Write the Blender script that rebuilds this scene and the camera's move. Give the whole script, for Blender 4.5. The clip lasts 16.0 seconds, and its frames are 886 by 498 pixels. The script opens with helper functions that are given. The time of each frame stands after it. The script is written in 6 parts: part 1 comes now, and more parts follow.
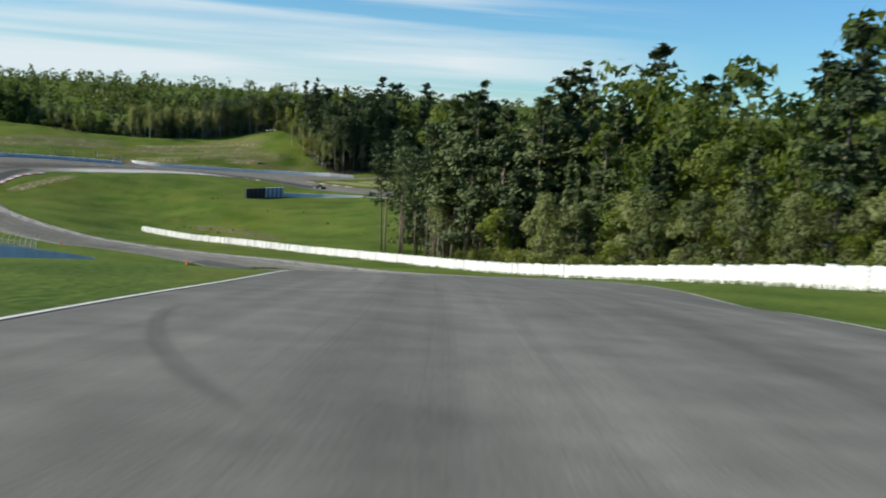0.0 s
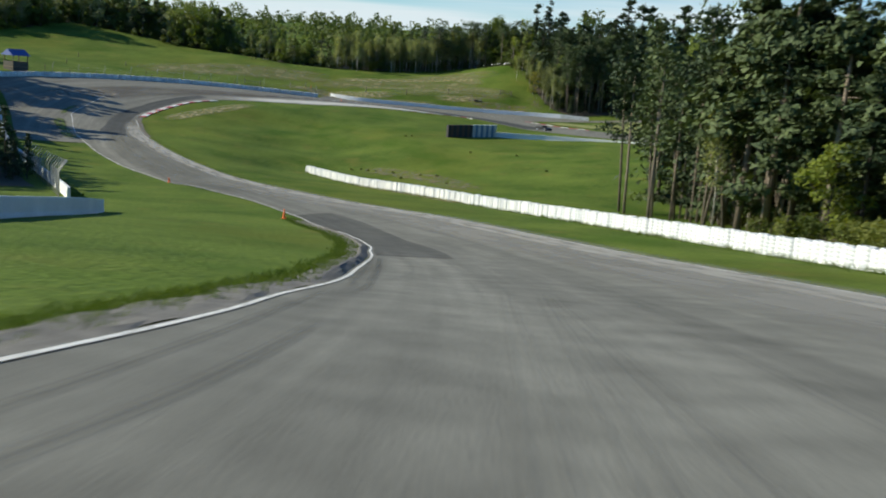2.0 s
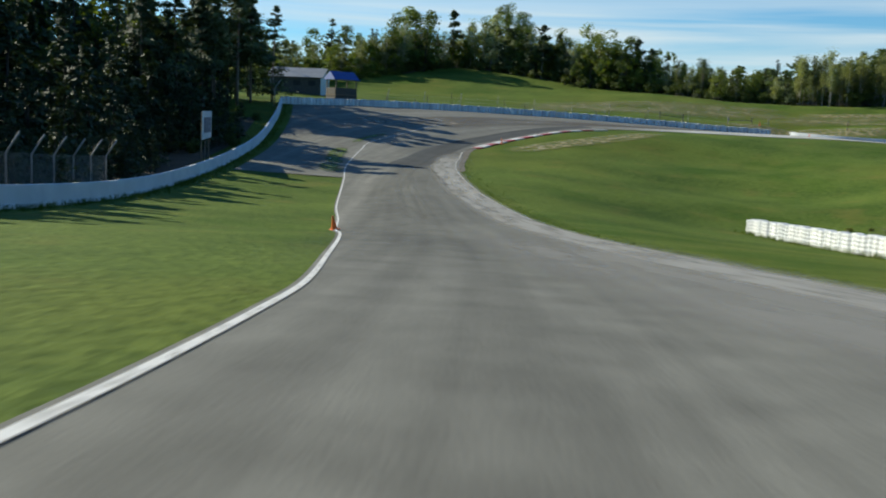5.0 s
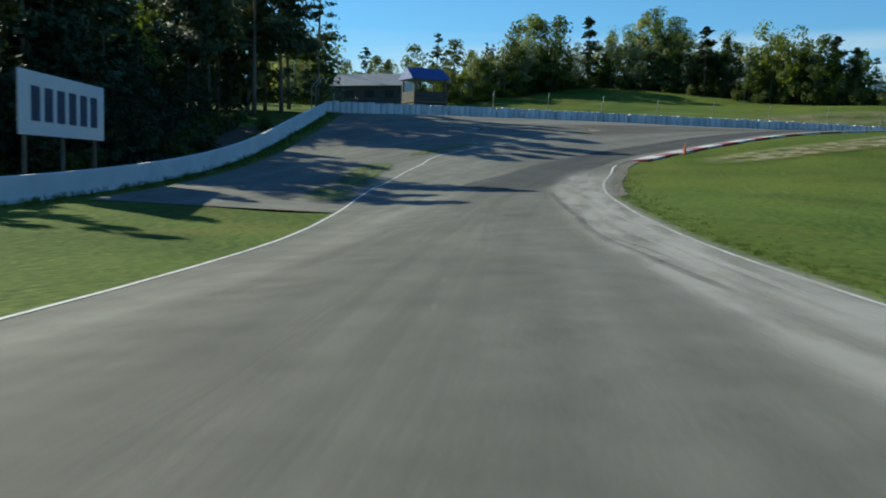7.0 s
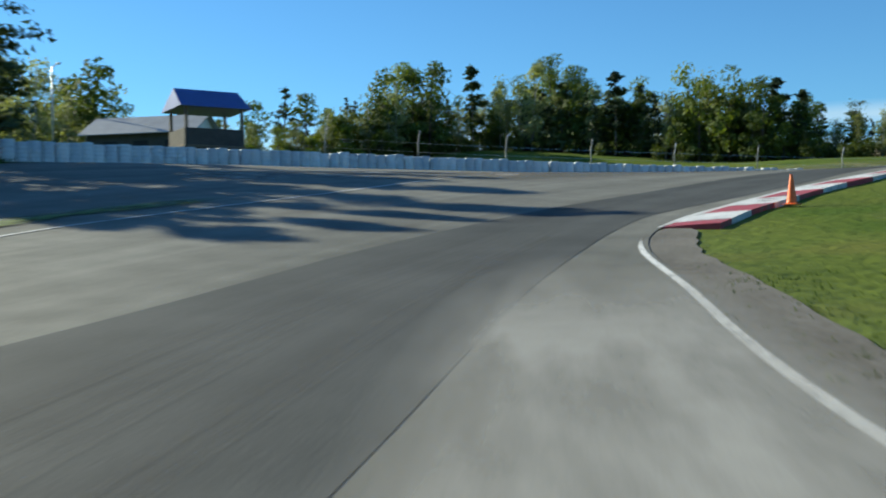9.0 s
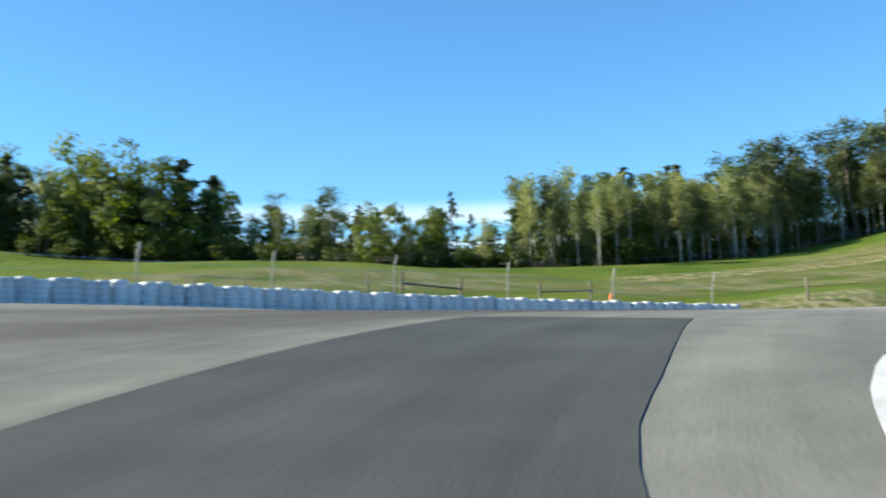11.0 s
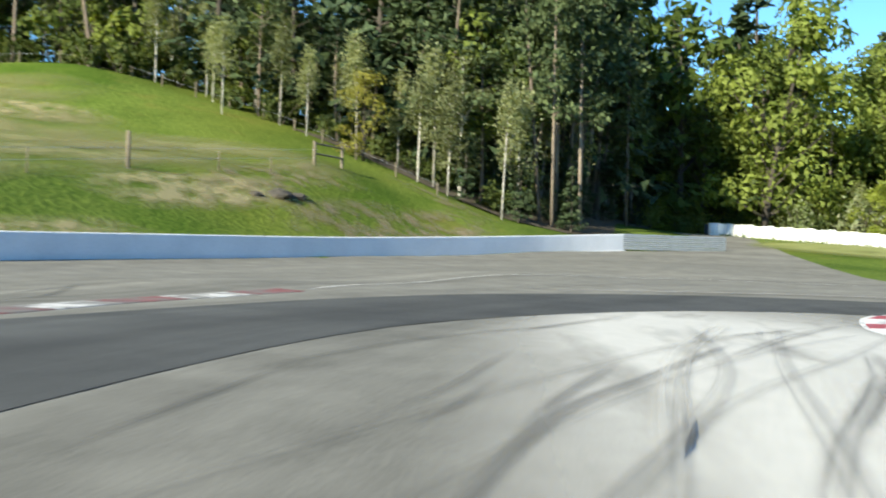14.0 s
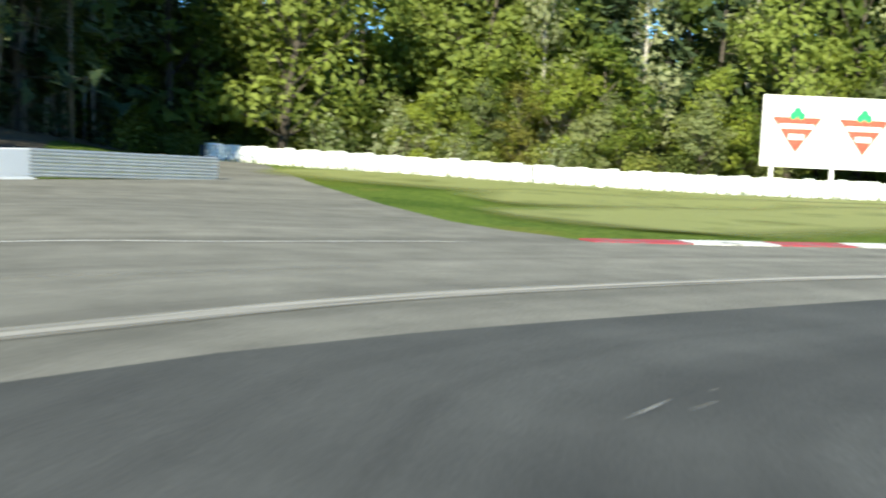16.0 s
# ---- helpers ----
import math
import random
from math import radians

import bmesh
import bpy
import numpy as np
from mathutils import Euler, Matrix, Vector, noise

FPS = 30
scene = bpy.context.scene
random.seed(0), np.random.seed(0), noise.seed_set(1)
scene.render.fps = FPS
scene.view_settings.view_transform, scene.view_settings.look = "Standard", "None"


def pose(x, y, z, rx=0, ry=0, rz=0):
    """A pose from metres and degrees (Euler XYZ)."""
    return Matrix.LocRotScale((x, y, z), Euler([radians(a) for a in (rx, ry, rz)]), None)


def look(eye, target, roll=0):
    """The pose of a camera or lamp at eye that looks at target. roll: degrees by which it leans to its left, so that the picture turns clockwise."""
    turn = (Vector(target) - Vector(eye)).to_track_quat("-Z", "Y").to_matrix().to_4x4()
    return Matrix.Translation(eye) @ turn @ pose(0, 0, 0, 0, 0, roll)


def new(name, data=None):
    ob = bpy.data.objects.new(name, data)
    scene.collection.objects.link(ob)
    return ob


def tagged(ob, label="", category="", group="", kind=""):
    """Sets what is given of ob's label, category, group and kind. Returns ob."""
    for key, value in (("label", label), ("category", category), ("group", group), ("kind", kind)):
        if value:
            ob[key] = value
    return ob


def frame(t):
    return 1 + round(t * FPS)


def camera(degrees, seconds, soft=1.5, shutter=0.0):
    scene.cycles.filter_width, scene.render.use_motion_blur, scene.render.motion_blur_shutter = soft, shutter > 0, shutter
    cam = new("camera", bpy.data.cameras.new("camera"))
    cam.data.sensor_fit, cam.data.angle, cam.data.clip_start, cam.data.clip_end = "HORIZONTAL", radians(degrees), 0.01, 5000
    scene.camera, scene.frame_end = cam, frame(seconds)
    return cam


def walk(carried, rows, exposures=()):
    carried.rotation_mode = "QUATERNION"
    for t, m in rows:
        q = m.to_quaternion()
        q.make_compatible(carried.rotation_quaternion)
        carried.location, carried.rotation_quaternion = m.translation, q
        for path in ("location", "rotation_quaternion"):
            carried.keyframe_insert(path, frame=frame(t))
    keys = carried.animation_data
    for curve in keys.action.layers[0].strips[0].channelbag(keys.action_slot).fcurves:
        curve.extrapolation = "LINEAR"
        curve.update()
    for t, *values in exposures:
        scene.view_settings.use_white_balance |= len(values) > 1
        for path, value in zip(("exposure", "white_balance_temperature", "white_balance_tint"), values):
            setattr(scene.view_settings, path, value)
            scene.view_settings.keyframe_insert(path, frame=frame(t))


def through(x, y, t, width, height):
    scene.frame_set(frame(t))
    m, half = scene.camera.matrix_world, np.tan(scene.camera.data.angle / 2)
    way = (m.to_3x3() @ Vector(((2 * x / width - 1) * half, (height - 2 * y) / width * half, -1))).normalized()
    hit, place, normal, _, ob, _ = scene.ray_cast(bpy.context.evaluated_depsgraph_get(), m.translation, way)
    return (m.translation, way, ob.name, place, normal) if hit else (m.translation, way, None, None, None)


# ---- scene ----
cam = camera(48.59, 16.0, soft=1.9, shutter=0.3)
ROWS = [
    (0.0, 0.0, 0.0, 1.25, 82.5, -3.99, -0.05),
    (0.5, 0.61, 14.55, -0.46, 81.28, -4.39, 4.43),
    (1.0, 0.07, 29.03, -2.29, 80.35, -4.15, 8.51),
    (1.5, -1.19, 42.47, -4.29, 79.56, -4.52, 11.16),
    (2.0, -3.1, 56.54, -6.65, 79.05, -4.66, 13.91),
    (2.5, -5.81, 70.42, -9.13, 78.45, -4.51, 17.19),
    (3.0, -9.41, 83.88, -11.63, 78.65, -4.23, 20.84),
    (3.5, -13.76, 97.41, -13.93, 79.21, -2.84, 24.68),
    (4.0, -19.02, 110.25, -16.02, 79.98, -3.54, 29.36),
    (4.5, -25.57, 122.71, -17.86, 81.59, -3.71, 34.41),
    (5.0, -33.17, 134.37, -19.13, 82.51, -2.72, 39.15),
    (7.5, -75.11, 185.41, -23.26, 85.72, -0.68, 47.62),
    (8.0, -82.8, 194.07, -23.25, 86.86, 0.75, 46.81),
    (10.5, -106.35, 234.14, -20.4, 95.14, 0.11, 17.91),
    (11.0, -107.08, 241.97, -19.35, 94.94, 1.62, 6.96),
    (11.5, -106.41, 249.38, -18.51, 93.74, 1.68, -2.52),
    (12.0, -104.63, 256.87, -17.95, 91.45, 0.36, -11.88),
    (12.5, -101.6, 263.77, -17.83, 90.49, -0.01, -20.01),
    (13.0, -97.69, 270.27, -17.82, 89.58, -0.61, -27.93),
    (13.5, -92.82, 276.36, -17.59, 89.16, -1.57, -35.28),
    (14.0, -87.2, 282.0, -17.67, 87.87, -2.41, -41.86),
    (14.5, -81.28, 286.63, -17.83, 86.78, -2.9, -47.7),
    (15.0, -75.42, 290.37, -18.06, 85.88, -2.57, -53.36),
    (15.5, -69.47, 293.2, -18.43, 85.45, -2.26, -58.97),
    (16.0, -63.23, 295.32, -18.72, 85.48, -2.7, -68.99),
]
walk(cam, [(t, pose(*p)) for t, *p in ROWS], [(0.0, 0.06, 6450, 4), (2.5, 0.06, 6430, 1.5), (5.0, 0.02, 6400, 1), (7.0, 0.0, 6300, -4), (8.0, 0.02, 6300, -4), (10.5, 0.74, 6450, 0), (13.0, 0.98, 6600, 2), (16.0, 0.98, 6650, -2)])

# ---- sky, sun ----
SUN_TO = Vector((-0.985, -0.14, 0.0)).normalized()
SUN_UP = radians(28)
SUN_DIR = Vector((SUN_TO.x * math.cos(SUN_UP), SUN_TO.y * math.cos(SUN_UP), math.sin(SUN_UP)))

world = bpy.data.worlds.new("sky")
scene.world = world
world.use_nodes = True
wn, wl = world.node_tree.nodes, world.node_tree.links
sky = wn.new("ShaderNodeTexSky")
sky.sky_type = "NISHITA"
sky.sun_disc = False
sky.sun_elevation = SUN_UP
sky.sun_rotation = math.atan2(SUN_TO.x, SUN_TO.y)
sky.air_density, sky.dust_density, sky.ozone_density = 1.0, 0.0, 2.5
coord = wn.new("ShaderNodeTexCoord")
wrap = wn.new("ShaderNodeMapping")
wrap.inputs["Rotation"].default_value = (0, 0, radians(-35))
wrap.inputs["Scale"].default_value = (1.0, 1.6, 26.0)
wl.new(coord.outputs["Generated"], wrap.inputs["Vector"])
streak = wn.new("ShaderNodeTexNoise")
streak.inputs["Scale"].default_value = 1.15
streak.inputs["Detail"].default_value = 7
streak.inputs["Distortion"].default_value = 0.5
wl.new(wrap.outputs["Vector"], streak.inputs["Vector"])
veil = wn.new("ShaderNodeMapRange")
veil.inputs["From Min"].default_value, veil.inputs["From Max"].default_value = 0.38, 0.60
wl.new(streak.outputs["Fac"], veil.inputs["Value"])
whiten = wn.new("ShaderNodeMix")
whiten.data_type = "RGBA"
whiten.inputs["B"].default_value = (8.0, 8.7, 9.4, 1)
# the veil lies low over the horizon
split = wn.new("ShaderNodeSeparateXYZ")
wl.new(coord.outputs["Generated"], split.inputs[0])
low = wn.new("ShaderNodeMapRange")
low.inputs["From Min"].default_value, low.inputs["From Max"].default_value = 0.137, 0.108
wl.new(split.outputs["Z"], low.inputs["Value"])
north = wn.new("ShaderNodeMapRange")
north.inputs["From Min"].default_value, north.inputs["From Max"].default_value = 0.45, 0.85
wl.new(split.outputs["Y"], north.inputs["Value"])
both = wn.new("ShaderNodeMath")
both.operation = "MULTIPLY"
wl.new(low.outputs["Result"], both.inputs[0])
wl.new(north.outputs["Result"], both.inputs[1])
thick = wn.new("ShaderNodeMath")
thick.operation = "MULTIPLY"
east = wn.new("ShaderNodeMapRange")
east.inputs["From Min"].default_value, east.inputs["From Max"].default_value = 0.26, 0.02
wl.new(split.outputs["X"], east.inputs["Value"])
inside = wn.new("ShaderNodeMath")
inside.operation = "MULTIPLY"
wl.new(both.outputs[0], inside.inputs[0])
wl.new(east.outputs["Result"], inside.inputs[1])
wl.new(inside.outputs[0], thick.inputs[0])
wl.new(veil.outputs["Result"], thick.inputs[1])
wl.new(thick.outputs[0], whiten.inputs["Factor"])
tone = wn.new("ShaderNodeMix")
tone.data_type, tone.blend_type = "RGBA", "MULTIPLY"
tone.inputs["Factor"].default_value = 1.0
tone.inputs["B"].default_value = (0.67, 1.06, 1.42, 1)
wl.new(sky.outputs["Color"], tone.inputs["A"])
wl.new(tone.outputs["Result"], whiten.inputs["A"])
wl.new(whiten.outputs["Result"], wn["Background"].inputs["Color"])
wn["Background"].inputs["Strength"].default_value = 0.09

sun = new("sun", bpy.data.lights.new("sun", "SUN"))
sun.data.energy, sun.data.angle, sun.data.color = 6.3, radians(0.5), (1.0, 0.90, 0.74)
sun.matrix_world = look((0, 0, 80), Vector((0, 0, 80)) - SUN_DIR)


# ---- materials ----
def material(name, dark, light, scale=6.0, fine=60.0, rough=0.85, bump=0.15, metal=0.0, island=0.0, object_shift=0.0, blotch=0.35, coords="Object", detail=6, dist=0.02, spread=0.16):
    """Two colours mixed by a coarse and a fine noise, with a fine relief."""
    m = bpy.data.materials.new(name)
    m.use_nodes = True
    n, l = m.node_tree.nodes, m.node_tree.links
    bsdf = n["Principled BSDF"]
    tc = n.new("ShaderNodeTexCoord")
    a = n.new("ShaderNodeTexNoise")
    a.inputs["Scale"].default_value, a.inputs["Detail"].default_value = scale, detail
    b = n.new("ShaderNodeTexNoise")
    b.inputs["Scale"].default_value, b.inputs["Detail"].default_value = fine, 4
    for q in (a, b):
        l.new(tc.outputs[coords], q.inputs["Vector"])
    mix = n.new("ShaderNodeMix")
    mix.inputs["Factor"].default_value = 1 - blotch
    l.new(a.outputs["Fac"], mix.inputs["A"])
    l.new(b.outputs["Fac"], mix.inputs["B"])
    val = mix.outputs["Result"]
    for amount, node, out in ((island, "ShaderNodeNewGeometry", "Random Per Island"), (object_shift, "ShaderNodeObjectInfo", "Random")):
        if amount:
            g = n.new(node)
            sub = n.new("ShaderNodeMath")
            sub.operation = "MULTIPLY_ADD"
            sub.inputs[1].default_value, sub.inputs[2].default_value = amount, -amount / 2
            l.new(g.outputs[out], sub.inputs[0])
            add = n.new("ShaderNodeMath")
            l.new(val, add.inputs[0])
            l.new(sub.outputs[0], add.inputs[1])
            val = add.outputs[0]
    ramp = n.new("ShaderNodeValToRGB")
    ramp.color_ramp.elements[0].position, ramp.color_ramp.elements[1].position = 0.5 - spread, 0.5 + spread
    ramp.color_ramp.elements[0].color, ramp.color_ramp.elements[1].color = (*dark, 1), (*light, 1)
    l.new(val, ramp.inputs["Fac"])
    l.new(ramp.outputs["Color"], bsdf.inputs["Base Color"])
    bsdf.inputs["Roughness"].default_value, bsdf.inputs["Metallic"].default_value = rough, metal
    if bump:
        bp = n.new("ShaderNodeBump")
        bp.inputs["Strength"].default_value, bp.inputs["Distance"].default_value = bump, dist
        l.new(b.outputs["Fac"], bp.inputs["Height"])
        l.new(bp.outputs["Normal"], bsdf.inputs["Normal"])
    return m


def leafy(name, dark, light, through=0.35):
    """Leaves: colours vary from leaf clump to leaf clump and from tree to tree, and some light goes through."""
    m = material(name, dark, light, 0.35, 6.5, 0.6, 0.9, island=0.22, object_shift=0.4, blotch=0.3, dist=0.12, spread=0.19)
    n, l = m.node_tree.nodes, m.node_tree.links
    bsdf, out = n["Principled BSDF"], n["Material Output"]
    bsdf.inputs["Specular IOR Level"].default_value = 0.25
    tr = n.new("ShaderNodeBsdfTranslucent")
    warm = n.new("ShaderNodeMix")
    warm.data_type, warm.blend_type = "RGBA", "MULTIPLY"
    warm.inputs["Factor"].default_value = 1.0
    warm.inputs["B"].default_value = (1.5, 1.5, 0.5, 1)
    base = bsdf.inputs["Base Color"].links[0].from_socket
    l.new(base, warm.inputs["A"])
    l.new(warm.outputs["Result"], tr.inputs["Color"])
    mx = n.new("ShaderNodeMixShader")
    mx.inputs["Fac"].default_value = through
    l.new(bsdf.outputs[0], mx.inputs[1])
    l.new(tr.outputs[0], mx.inputs[2])
    l.new(mx.outputs[0], out.inputs["Surface"])
    return m


def stain(name, colour, cover, scale, stretch=(1, 1, 1), most=1.0):
    """A worn layer on the asphalt (paint, rubber, dust) that the asphalt shows through."""
    m = material(name, tuple(c * 0.8 for c in colour), colour, 3, 60, 0.8, 0.1)
    n, l = m.node_tree.nodes, m.node_tree.links
    bsdf, out = n["Principled BSDF"], n["Material Output"]
    tc = n.new("ShaderNodeTexCoord")
    mp = n.new("ShaderNodeMapping")
    mp.inputs["Scale"].default_value = stretch
    l.new(tc.outputs["UV"], mp.inputs["Vector"])
    no = n.new("ShaderNodeTexNoise")
    no.inputs["Scale"].default_value, no.inputs["Detail"].default_value = scale, 8
    l.new(mp.outputs["Vector"], no.inputs["Vector"])
    sep = n.new("ShaderNodeSeparateXYZ")
    l.new(tc.outputs["UV"], sep.inputs[0])
    # fades out across the strip towards both sides
    edge = n.new("ShaderNodeMath")
    edge.operation = "PINGPONG"
    edge.inputs[1].default_value = 0.5
    l.new(sep.outputs["X"], edge.inputs[0])
    soft = n.new("ShaderNodeMapRange")
    soft.inputs["From Max"].default_value = 0.22
    l.new(edge.outputs[0], soft.inputs["Value"])
    mr = n.new("ShaderNodeMapRange")
    mr.inputs["From Min"].default_value, mr.inputs["From Max"].default_value = 0.62 - cover * 0.3, 0.72 - cover * 0.12
    l.new(no.outputs["Fac"], mr.inputs["Value"])
    mu = n.new("ShaderNodeMath")
    mu.operation = "MULTIPLY"
    l.new(mr.outputs[0], mu.inputs[0])
    l.new(soft.outputs[0], mu.inputs[1])
    sc = n.new("ShaderNodeMath")
    sc.operation = "MULTIPLY"
    sc.inputs[1].default_value = min(1.0, cover + 0.25) * most
    ends = n.new("ShaderNodeAttribute")
    ends.attribute_name = "fade"
    fa = n.new("ShaderNodeMath")
    fa.operation = "MULTIPLY"
    l.new(mu.outputs[0], fa.inputs[0])
    l.new(ends.outputs["Fac"], fa.inputs[1])
    l.new(fa.outputs[0], sc.inputs[0])
    t = n.new("ShaderNodeBsdfTransparent")
    mx = n.new("ShaderNodeMixShader")
    l.new(sc.outputs[0], mx.inputs["Fac"])
    l.new(t.outputs[0], mx.inputs[1])
    l.new(bsdf.outputs[0], mx.inputs[2])
    l.new(mx.outputs[0], out.inputs["Surface"])
    return m


def streaked(m, low, high, patches=0.5):
    """Wear along the way that the traffic takes: long streaks, and blotches between them."""
    n, l = m.node_tree.nodes, m.node_tree.links
    at_lane = n.new("ShaderNodeAttribute")
    at_lane.attribute_name = "lane"
    bsdf = n["Principled BSDF"]
    base = bsdf.inputs["Base Color"].links[0].from_socket
    for stretch, scale, detail, lo, hi in (((0.012, 0.42, 1), 1.0, 5, low, high), ((0.05, 1.9, 1), 1.0, 3, 1 - (1 - low) * 0.5, 1 + (high - 1) * 0.5), ((0.06, 0.3, 1), 1.0, 7, 1 - (1 - low) * patches, 1 + (high - 1) * patches)):
        mp = n.new("ShaderNodeMapping")
        mp.inputs["Scale"].default_value = stretch
        l.new(at_lane.outputs["Vector"], mp.inputs["Vector"])
        no = n.new("ShaderNodeTexNoise")
        no.inputs["Scale"].default_value, no.inputs["Detail"].default_value, no.inputs["Distortion"].default_value = scale, detail, 0.35
        l.new(mp.outputs["Vector"], no.inputs["Vector"])
        mr = n.new("ShaderNodeMapRange")
        mr.inputs["From Min"].default_value, mr.inputs["From Max"].default_value = 0.32, 0.68
        mr.inputs["To Min"].default_value, mr.inputs["To Max"].default_value = lo, hi
        l.new(no.outputs["Fac"], mr.inputs["Value"])
        mu = n.new("ShaderNodeVectorMath")
        mu.operation = "SCALE"
        l.new(base, mu.inputs[0])
        l.new(mr.outputs["Result"], mu.inputs["Scale"])
        base = mu.outputs["Vector"]
    l.new(base, bsdf.inputs["Base Color"])
    return m


M_GRASS = material("mown_grass", (0.050, 0.087, 0.012), (0.132, 0.178, 0.032), 0.12, 3.5, 0.9, 0.8, blotch=0.5, dist=0.12, spread=0.13)
M_GRASS.node_tree.nodes["Principled BSDF"].inputs["Specular IOR Level"].default_value = 0.08
for scale, at_least, most, tint in ((0.035, 0.50, 0.5, (0.125, 0.14, 0.02)), (0.25, 0.57, 0.55, (0.16, 0.145, 0.035)), (0.11, 0.54, 0.6, (0.040, 0.090, 0.005)), (1.1, 0.60, 0.5, (0.030, 0.062, 0.005))):
    # browner, drier and lusher spots
    gn, gl = M_GRASS.node_tree.nodes, M_GRASS.node_tree.links
    place, spots, amount, blend = gn.new("ShaderNodeTexCoord"), gn.new("ShaderNodeTexNoise"), gn.new("ShaderNodeMapRange"), gn.new("ShaderNodeMix")
    spots.inputs["Scale"].default_value, spots.inputs["Detail"].default_value = scale, 6
    amount.inputs["From Min"].default_value, amount.inputs["From Max"].default_value, amount.inputs["To Max"].default_value = at_least, at_least + 0.16, most
    blend.data_type = "RGBA"
    blend.inputs["B"].default_value = (*tint, 1)
    gl.new(place.outputs["Object"], spots.inputs["Vector"])
    gl.new(spots.outputs["Fac"], amount.inputs["Value"])
    gl.new(amount.outputs["Result"], blend.inputs["Factor"])
    gl.new(gn["Principled BSDF"].inputs["Base Color"].links[0].from_socket, blend.inputs["A"])
    gl.new(blend.outputs["Result"], gn["Principled BSDF"].inputs["Base Color"])
M_ROAD = streaked(material("asphalt", (0.120, 0.117, 0.101), (0.208, 0.203, 0.176), 0.9, 26, 0.9, 0.3, blotch=0.5), 0.80, 1.2)
M_DARK = streaked(material("new_asphalt", (0.042, 0.044, 0.043), (0.076, 0.078, 0.075), 0.6, 30, 0.9, 0.3, blotch=0.5), 0.80, 1.25)
M_PATCH = streaked(material("older_patch_asphalt", (0.068, 0.067, 0.060), (0.124, 0.121, 0.108), 0.8, 30, 0.9, 0.3, blotch=0.5), 0.82, 1.18)
for q in (M_ROAD, M_DARK, M_PATCH):
    q.node_tree.nodes["Principled BSDF"].inputs["Specular IOR Level"].default_value = 0.22
M_DIRT = material("dirt", (0.10, 0.085, 0.065), (0.22, 0.20, 0.17), 0.8, 12, 0.95, 0.5, blotch=0.5)
M_LITTER = material("leaf_litter", (0.03, 0.025, 0.016), (0.10, 0.08, 0.05), 0.6, 5, 0.95, 0.4)
M_LINE = material("white_road_paint", (0.42, 0.42, 0.40), (0.72, 0.71, 0.68), 0.8, 16, 0.7, 0.1, blotch=0.5)
M_RED = material("red_kerb_paint", (0.25, 0.035, 0.04), (0.42, 0.06, 0.07), 1.5, 18, 0.6, 0.15, blotch=0.4)
M_WHITE = material("white_kerb_paint", (0.45, 0.45, 0.44), (0.78, 0.77, 0.75), 1.5, 18, 0.65, 0.15, blotch=0.4)
M_RED_OLD = material("worn_red_kerb_paint", (0.12, 0.055, 0.05), (0.24, 0.075, 0.075), 1.5, 18, 0.75, 0.2, blotch=0.5)
M_WHITE_OLD = material("worn_white_kerb_paint", (0.38, 0.375, 0.36), (0.68, 0.67, 0.64), 1.5, 18, 0.75, 0.2, blotch=0.5)
for q, bare in ((M_RED, 0.60), (M_WHITE, 0.585), (M_RED_OLD, 0.52), (M_WHITE_OLD, 0.53)):
    # flaked paint bares the grey concrete
    kn, kl = q.node_tree.nodes, q.node_tree.links
    place, flakes, amount, blend = kn.new("ShaderNodeTexCoord"), kn.new("ShaderNodeTexNoise"), kn.new("ShaderNodeMapRange"), kn.new("ShaderNodeMix")
    flakes.inputs["Scale"].default_value, flakes.inputs["Detail"].default_value, flakes.inputs["Roughness"].default_value = 1.3, 10, 0.72
    amount.inputs["From Min"].default_value, amount.inputs["From Max"].default_value, amount.inputs["To Max"].default_value = bare - 0.06, bare + 0.02, 0.85
    blend.data_type = "RGBA"
    blend.inputs["B"].default_value = (0.15, 0.145, 0.13, 1)
    kl.new(place.outputs["Object"], flakes.inputs["Vector"])
    kl.new(flakes.outputs["Fac"], amount.inputs["Value"])
    kl.new(amount.outputs["Result"], blend.inputs["Factor"])
    kl.new(kn["Principled BSDF"].inputs["Base Color"].links[0].from_socket, blend.inputs["A"])
    kl.new(blend.outputs["Result"], kn["Principled BSDF"].inputs["Base Color"])
M_WALL = material("white_painted_concrete", (0.62, 0.64, 0.66), (0.80, 0.81, 0.82), 0.5, 14, 0.75, 0.15, blotch=0.6)
M_TYRE = material("white_painted_tyres", (0.60, 0.62, 0.64), (0.86, 0.86, 0.85), 1.2, 22, 0.6, 0.25, object_shift=0.3, blotch=0.5)
M_GAP_DARK = material("gap_darkening", (0.03, 0.03, 0.032), (0.07, 0.07, 0.075), 2, 20, 0.8, 0.2)
M_STEEL = material("galvanised_steel", (0.42, 0.45, 0.47), (0.62, 0.65, 0.67), 2, 30, 0.42, 0.05, metal=0.75)
M_POST = material("dull_grey_pipe", (0.24, 0.24, 0.23), (0.42, 0.42, 0.40), 2, 30, 0.7, 0.05, metal=0.2)
M_WOOD = material("weathered_post_wood", (0.10, 0.085, 0.06), (0.24, 0.20, 0.15), 3, 40, 0.9, 0.4)
M_BARK = material("bark", (0.05, 0.042, 0.034), (0.15, 0.125, 0.10), 2, 25, 0.95, 0.5, object_shift=0.4)
M_PINEBARK = material("warm_pine_bark", (0.11, 0.088, 0.068), (0.26, 0.21, 0.165), 2, 25, 0.95, 0.5, object_shift=0.3)
